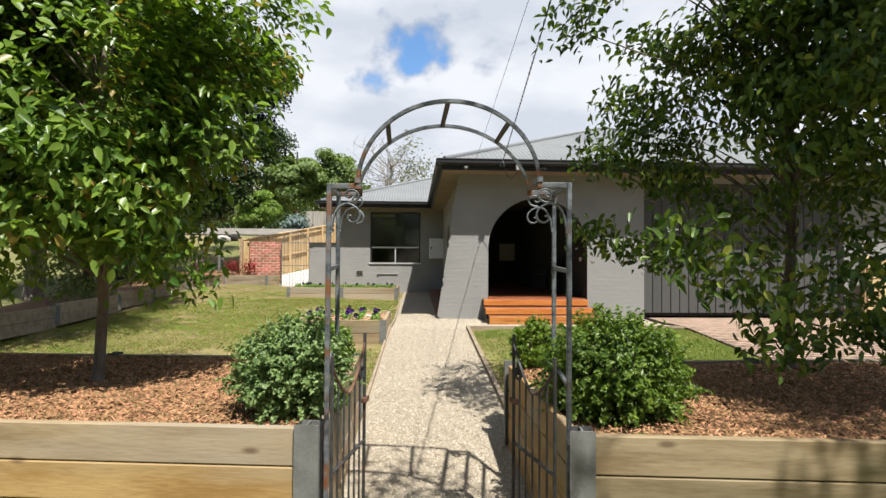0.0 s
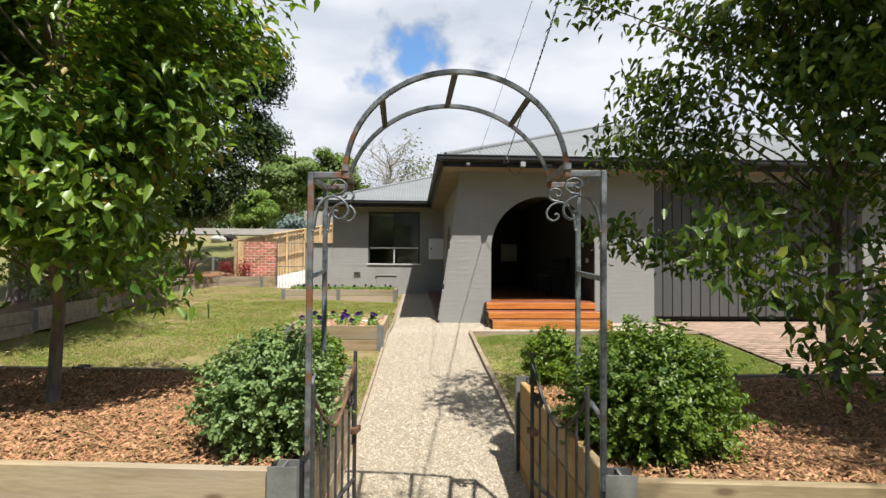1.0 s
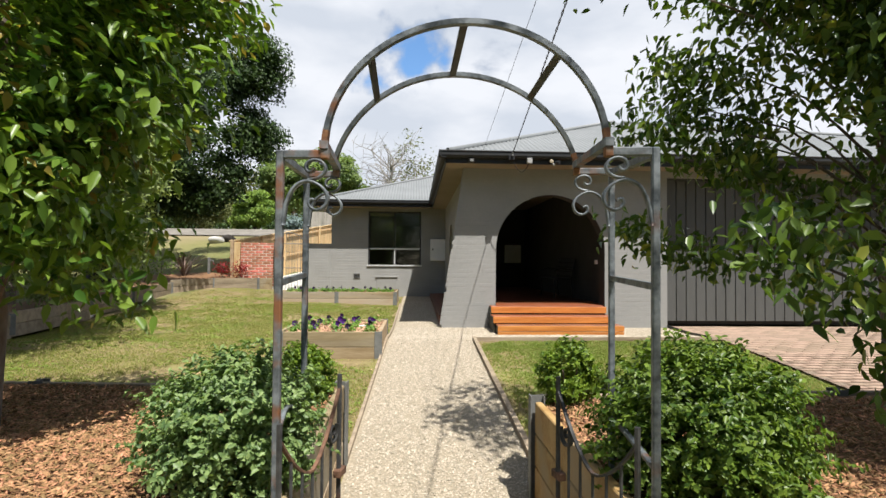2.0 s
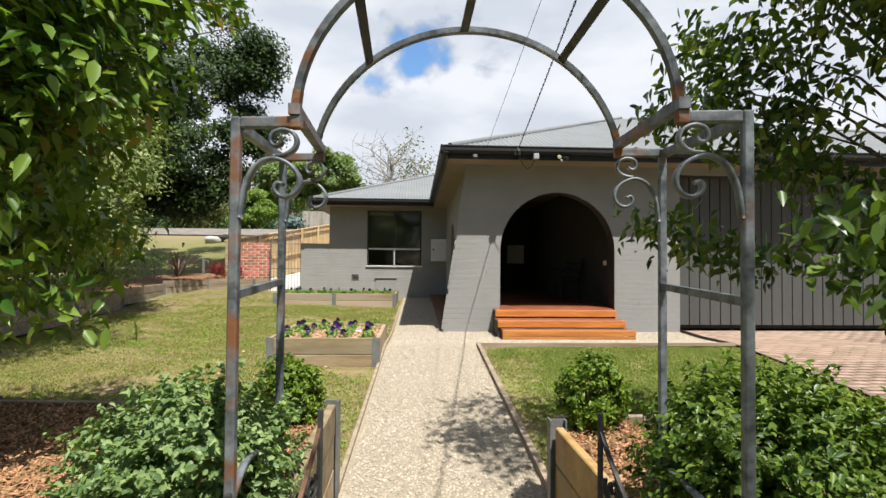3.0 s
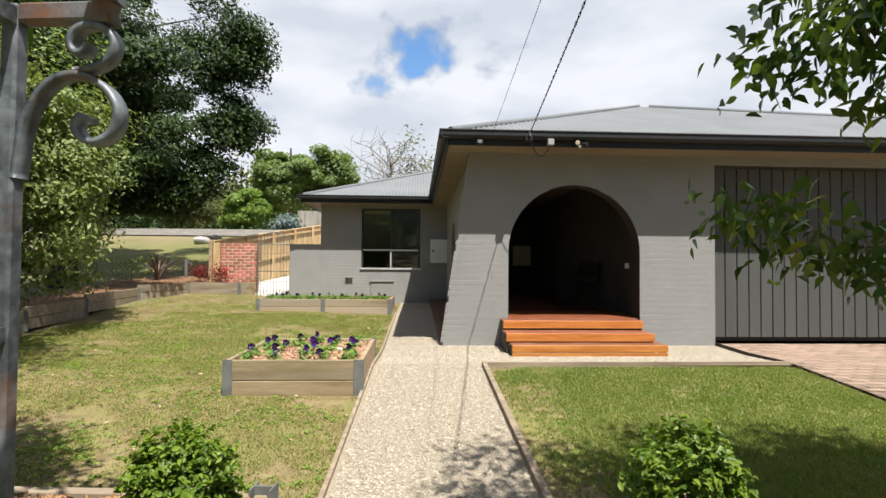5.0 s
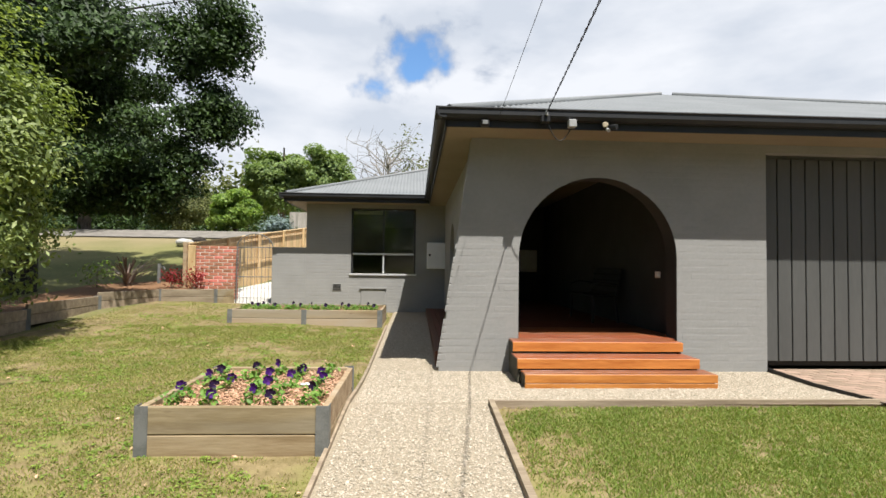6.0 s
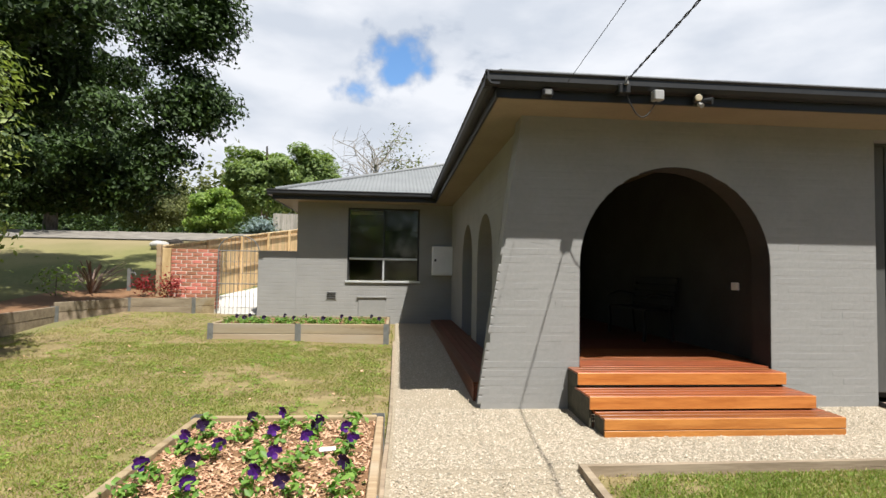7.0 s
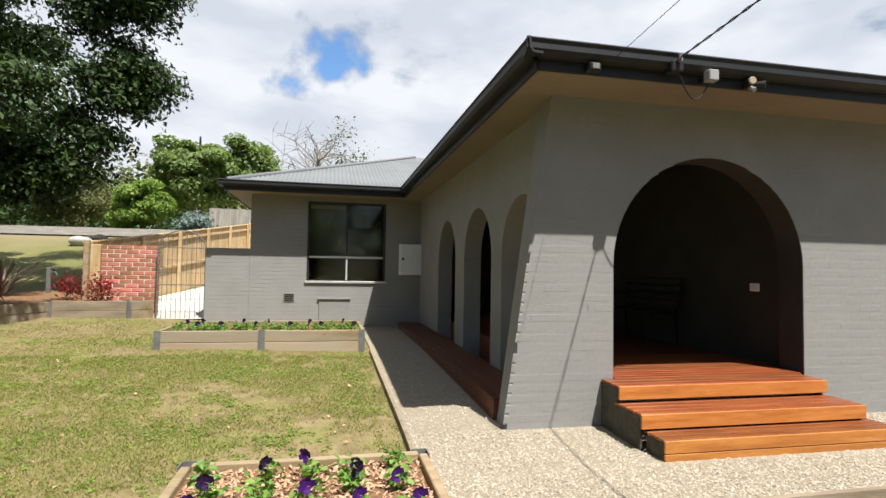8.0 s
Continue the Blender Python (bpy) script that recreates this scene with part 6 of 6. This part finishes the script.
lawn("lawn_grass", 210000, 0.5, 4.2, 4.1, 8.26, lambda x, y: noise.noise((x * 1.6, y * 1.6, 21)) + 1.4 * min(1.0, (x - 0.45) / 1.2) + min(0.6, (8.3 - y) / 0.5) > 0.9 + 0.5 * noise.noise((x * 7, y * 7, 5)) + 0.9 * noise.noise((x * 45, y * 45, 6)), M_GRASS_GREEN, "short green lawn grass beside the driveway", 83, 0.024, 0.5)

lawn("lawn_grass", 45000, 0.5, 4.2, 4.1, 8.28, lambda x, y: True, M_STRAW, "dry straw-coloured grass at the lawn's edges", 84, 0.018, 0.3)


def pavers():
    """Clay pavers in running bond on a sandy bed; the nearest are single pieces."""
    ob = strip_sheet("driveway", lambda y: 4.25, lambda y: 9.0, 1.9, 10.13, 0.03, M_JOINT, "clay-paved driveway before the garage", "driveway")
    me = bpy.data.meshes.new("paver")
    bm = boxed((-0.112, -0.054, -0.03), (0.112, 0.054, 0.012), 0.004)
    bm.to_mesh(me); bm.free()
    me.materials.append(M_PAVER)
    rng = np.random.default_rng(91)
    V, n, row = [], 0, 0
    y = 10.06
    base = np.array([(-0.112, -0.054, 0), (0.112, -0.054, 0), (0.112, 0.054, 0), (-0.112, 0.054, 0), (-0.112, -0.054, 0.012), (0.112, -0.054, 0.012), (0.112, 0.054, 0.012), (-0.112, 0.054, 0.012)])
    while y > 2.0:
        x = 4.37 + (0.115 if row % 2 else 0)
        while x < 8.9:
            z = ground_z(x, y) + 0.024 + rng.uniform(-0.002, 0.002)
            if n < 300 and y > 7.4 and x < 6.6:
                o = new("paver", me)
                o.matrix_world = pose(x, y, z, rng.uniform(-0.6, 0.6), rng.uniform(-0.6, 0.6), rng.uniform(-1, 1))
                o.parent = ob
                n += 1
            else:
                V.append(base + np.array([x, y, z]))
            x += 0.23
        y -= 0.114
        row += 1
    far = grid_soup("far_pavers", np.array(V), 8, CHIP_BOX, M_PAVER, ob, kind="stuff")
    e = part("drive_edging", strap(bmesh.new(), [(4.24, 10.0, -0.035), (4.235, 9.2, -0.055), (4.24, 8.4, -0.035)], 0.04, 0.018, (0, 0, 1)), M_BLACK)
    tagged(e, "dark timber edging strip of the driveway", "edging")


pavers()


def wall_bricks():
    """Painted bricks of the front wall, a little proud of the joints, cut to the raking end and the arch."""
    wall = bpy.data.objects["front_wall"]
    rng = np.random.default_rng(95)
    H, Lb, j = 0.086, 0.24, 0.003
    full = bpy.data.meshes.new("brick")
    def brick_bm(a0, b0, a1, b1, z0, z1):
        """A slab with lower edge a0..b0 and upper edge a1..b1."""
        bm = bmesh.new()
        d, c, cx = 0.0004, 0.014, 0.0008
        outer = [bm.verts.new(v) for v in ((a0, 0.004, z0), (b0, 0.004, z0), (b1, 0.004, z1), (a1, 0.004, z1))]
        inner = [bm.verts.new(v) for v in ((a0 + cx, -d, z0 + c), (b0 - cx, -d, z0 + c), (b1 - cx, -d, z1 - c), (a1 + cx, -d, z1 - c))]
        bm.faces.new(inner)
        for k in range(4):
            bm.faces.new((outer[k], outer[(k + 1) % 4], inner[(k + 1) % 4], inner[k]))
        bmesh.ops.recalc_face_normals(bm, faces=bm.faces)
        return bm
    bm = brick_bm(0, Lb - 0.0015, 0, Lb - 0.0015, 0, H - j)
    bm.to_mesh(full); bm.free()
    full.materials.append(M_WALL)
    n, verts, faces = 0, [], []
    row, z = 0, -0.02
    while z + H < WALL_TOP:
        z0, z1 = z, z + H - j
        left = lambda q: 0.42 * max(0, q) / WALL_TOP
        def hole(q):
            if q < ARCH_Z:
                return ARCH_R
            return math.sqrt(max(0.0, ARCH_R ** 2 - (q - ARCH_Z) ** 2))
        spans = [(left(z0), left(z1), ARCH_X - hole(z0), ARCH_X - hole(z1)), (ARCH_X + hole(z0), ARCH_X + hole(z1), GX0, GX0)] if hole(z1) > 0 or hole(z0) > 0 else [(left(z0), left(z1), GX0, GX0)]
        for s0, s1, e0, e1 in spans:
            x = math.floor(min(s0, s1) / Lb) * Lb - (Lb / 2 if row % 2 else 0)
            while x < max(e0, e1):
                a0, a1 = max(x, s0), max(x, s1)
                b0, b1 = min(x + Lb - 0.0015, e0), min(x + Lb - 0.0015, e1)
                if b0 - a0 > 0.03 and b1 - a1 > 0.03:
                    near = n < 300 and z < 1.75
                    whole = abs(a0 - x) < 1e-6 and abs(a1 - x) < 1e-6 and abs(b0 - x - Lb + 0.0015) < 1e-6 and abs(b1 - x - Lb + 0.0015) < 1e-6
                    push = rng.uniform(-0.0007, 0.0005)
                    if near:
                        if whole:
                            me = full
                        else:
                            me = bpy.data.meshes.new("brick")
                            bm = brick_bm(a0 - x, b0 - x, a1 - x, b1 - x, 0, H - j)
                            bm.to_mesh(me); bm.free()
                            me.materials.append(M_WALL)
                        o = new("brick", me)
                        o.matrix_world = pose(x, 10.0 + push, z0, rng.normal(0, 0.1), rng.uniform(-0.15, 0.15), rng.uniform(-0.06, 0.06))
                        o.parent = wall
                        n += 1
                    else:
                        k = len(verts)
                        d, c, cx, yb = 0.0004, 0.014, 0.0008, 10.0 + push
                        verts += [(a0, yb + 0.004, z0), (b0, yb + 0.004, z0), (b1, yb + 0.004, z1), (a1, yb + 0.004, z1), (a0 + cx, yb - d, z0 + c), (b0 - cx, yb - d, z0 + c), (b1 - cx, yb - d, z1 - c), (a1 + cx, yb - d, z1 - c)]
                        faces += [(k + 4, k + 5, k + 6, k + 7), (k, k + 1, k + 5, k + 4), (k + 1, k + 2, k + 6, k + 5), (k + 2, k + 3, k + 7, k + 6), (k + 3, k, k + 4, k + 7)]
                x += Lb
        z += H
        row += 1
    soup("upper_bricks", verts, faces, M_WALL, wall, kind="stuff")


wall_bricks()


def fallen_leaves():
    rng = np.random.default_rng(97)
    P = scatter(rng, 170, -6.2, -0.95, 4.6, 13.5, lambda x, y: x < PATH_L(y) - 0.05 and not in_planter(x, y))
    c = np.array([(x, y, ground_z(x, y) + 0.022) for x, y in P])
    ob = leaf_cloud("fallen_leaves", c, 0.04, M_MULCH_PALE, None, rng, 0.0, 0.5, 0.5)
    tagged(ob, "scattered dry fallen leaves on the lawn", "leaves", kind="stuff")


fallen_leaves()


def lawn_weeds():
    """Low rosettes of broad leaves among the grass."""
    rng = np.random.default_rng(98)
    P = scatter(rng, 9000, -6.2, -0.95, 4.5, 15.0, lambda x, y: x < PATH_L(y) - 0.05 and not in_planter(x, y) and noise.noise((x * 1.4, y * 1.4, 11)) > rng.uniform(-0.2, 0.6))
    c = np.repeat(np.array([(x, y, ground_z(x, y) + 0.012) for x, y in P]), 9, axis=0)
    c = c + rng.normal(size=c.shape) * np.array([0.024, 0.024, 0.004])
    ob = leaf_cloud("lawn_weeds", c, 0.03, M_WEED, None, rng, 0.0, 0.55, 0.45)
    tagged(ob, "low green weeds scattered through the dry lawn", "weeds", kind="stuff")


lawn_weeds()
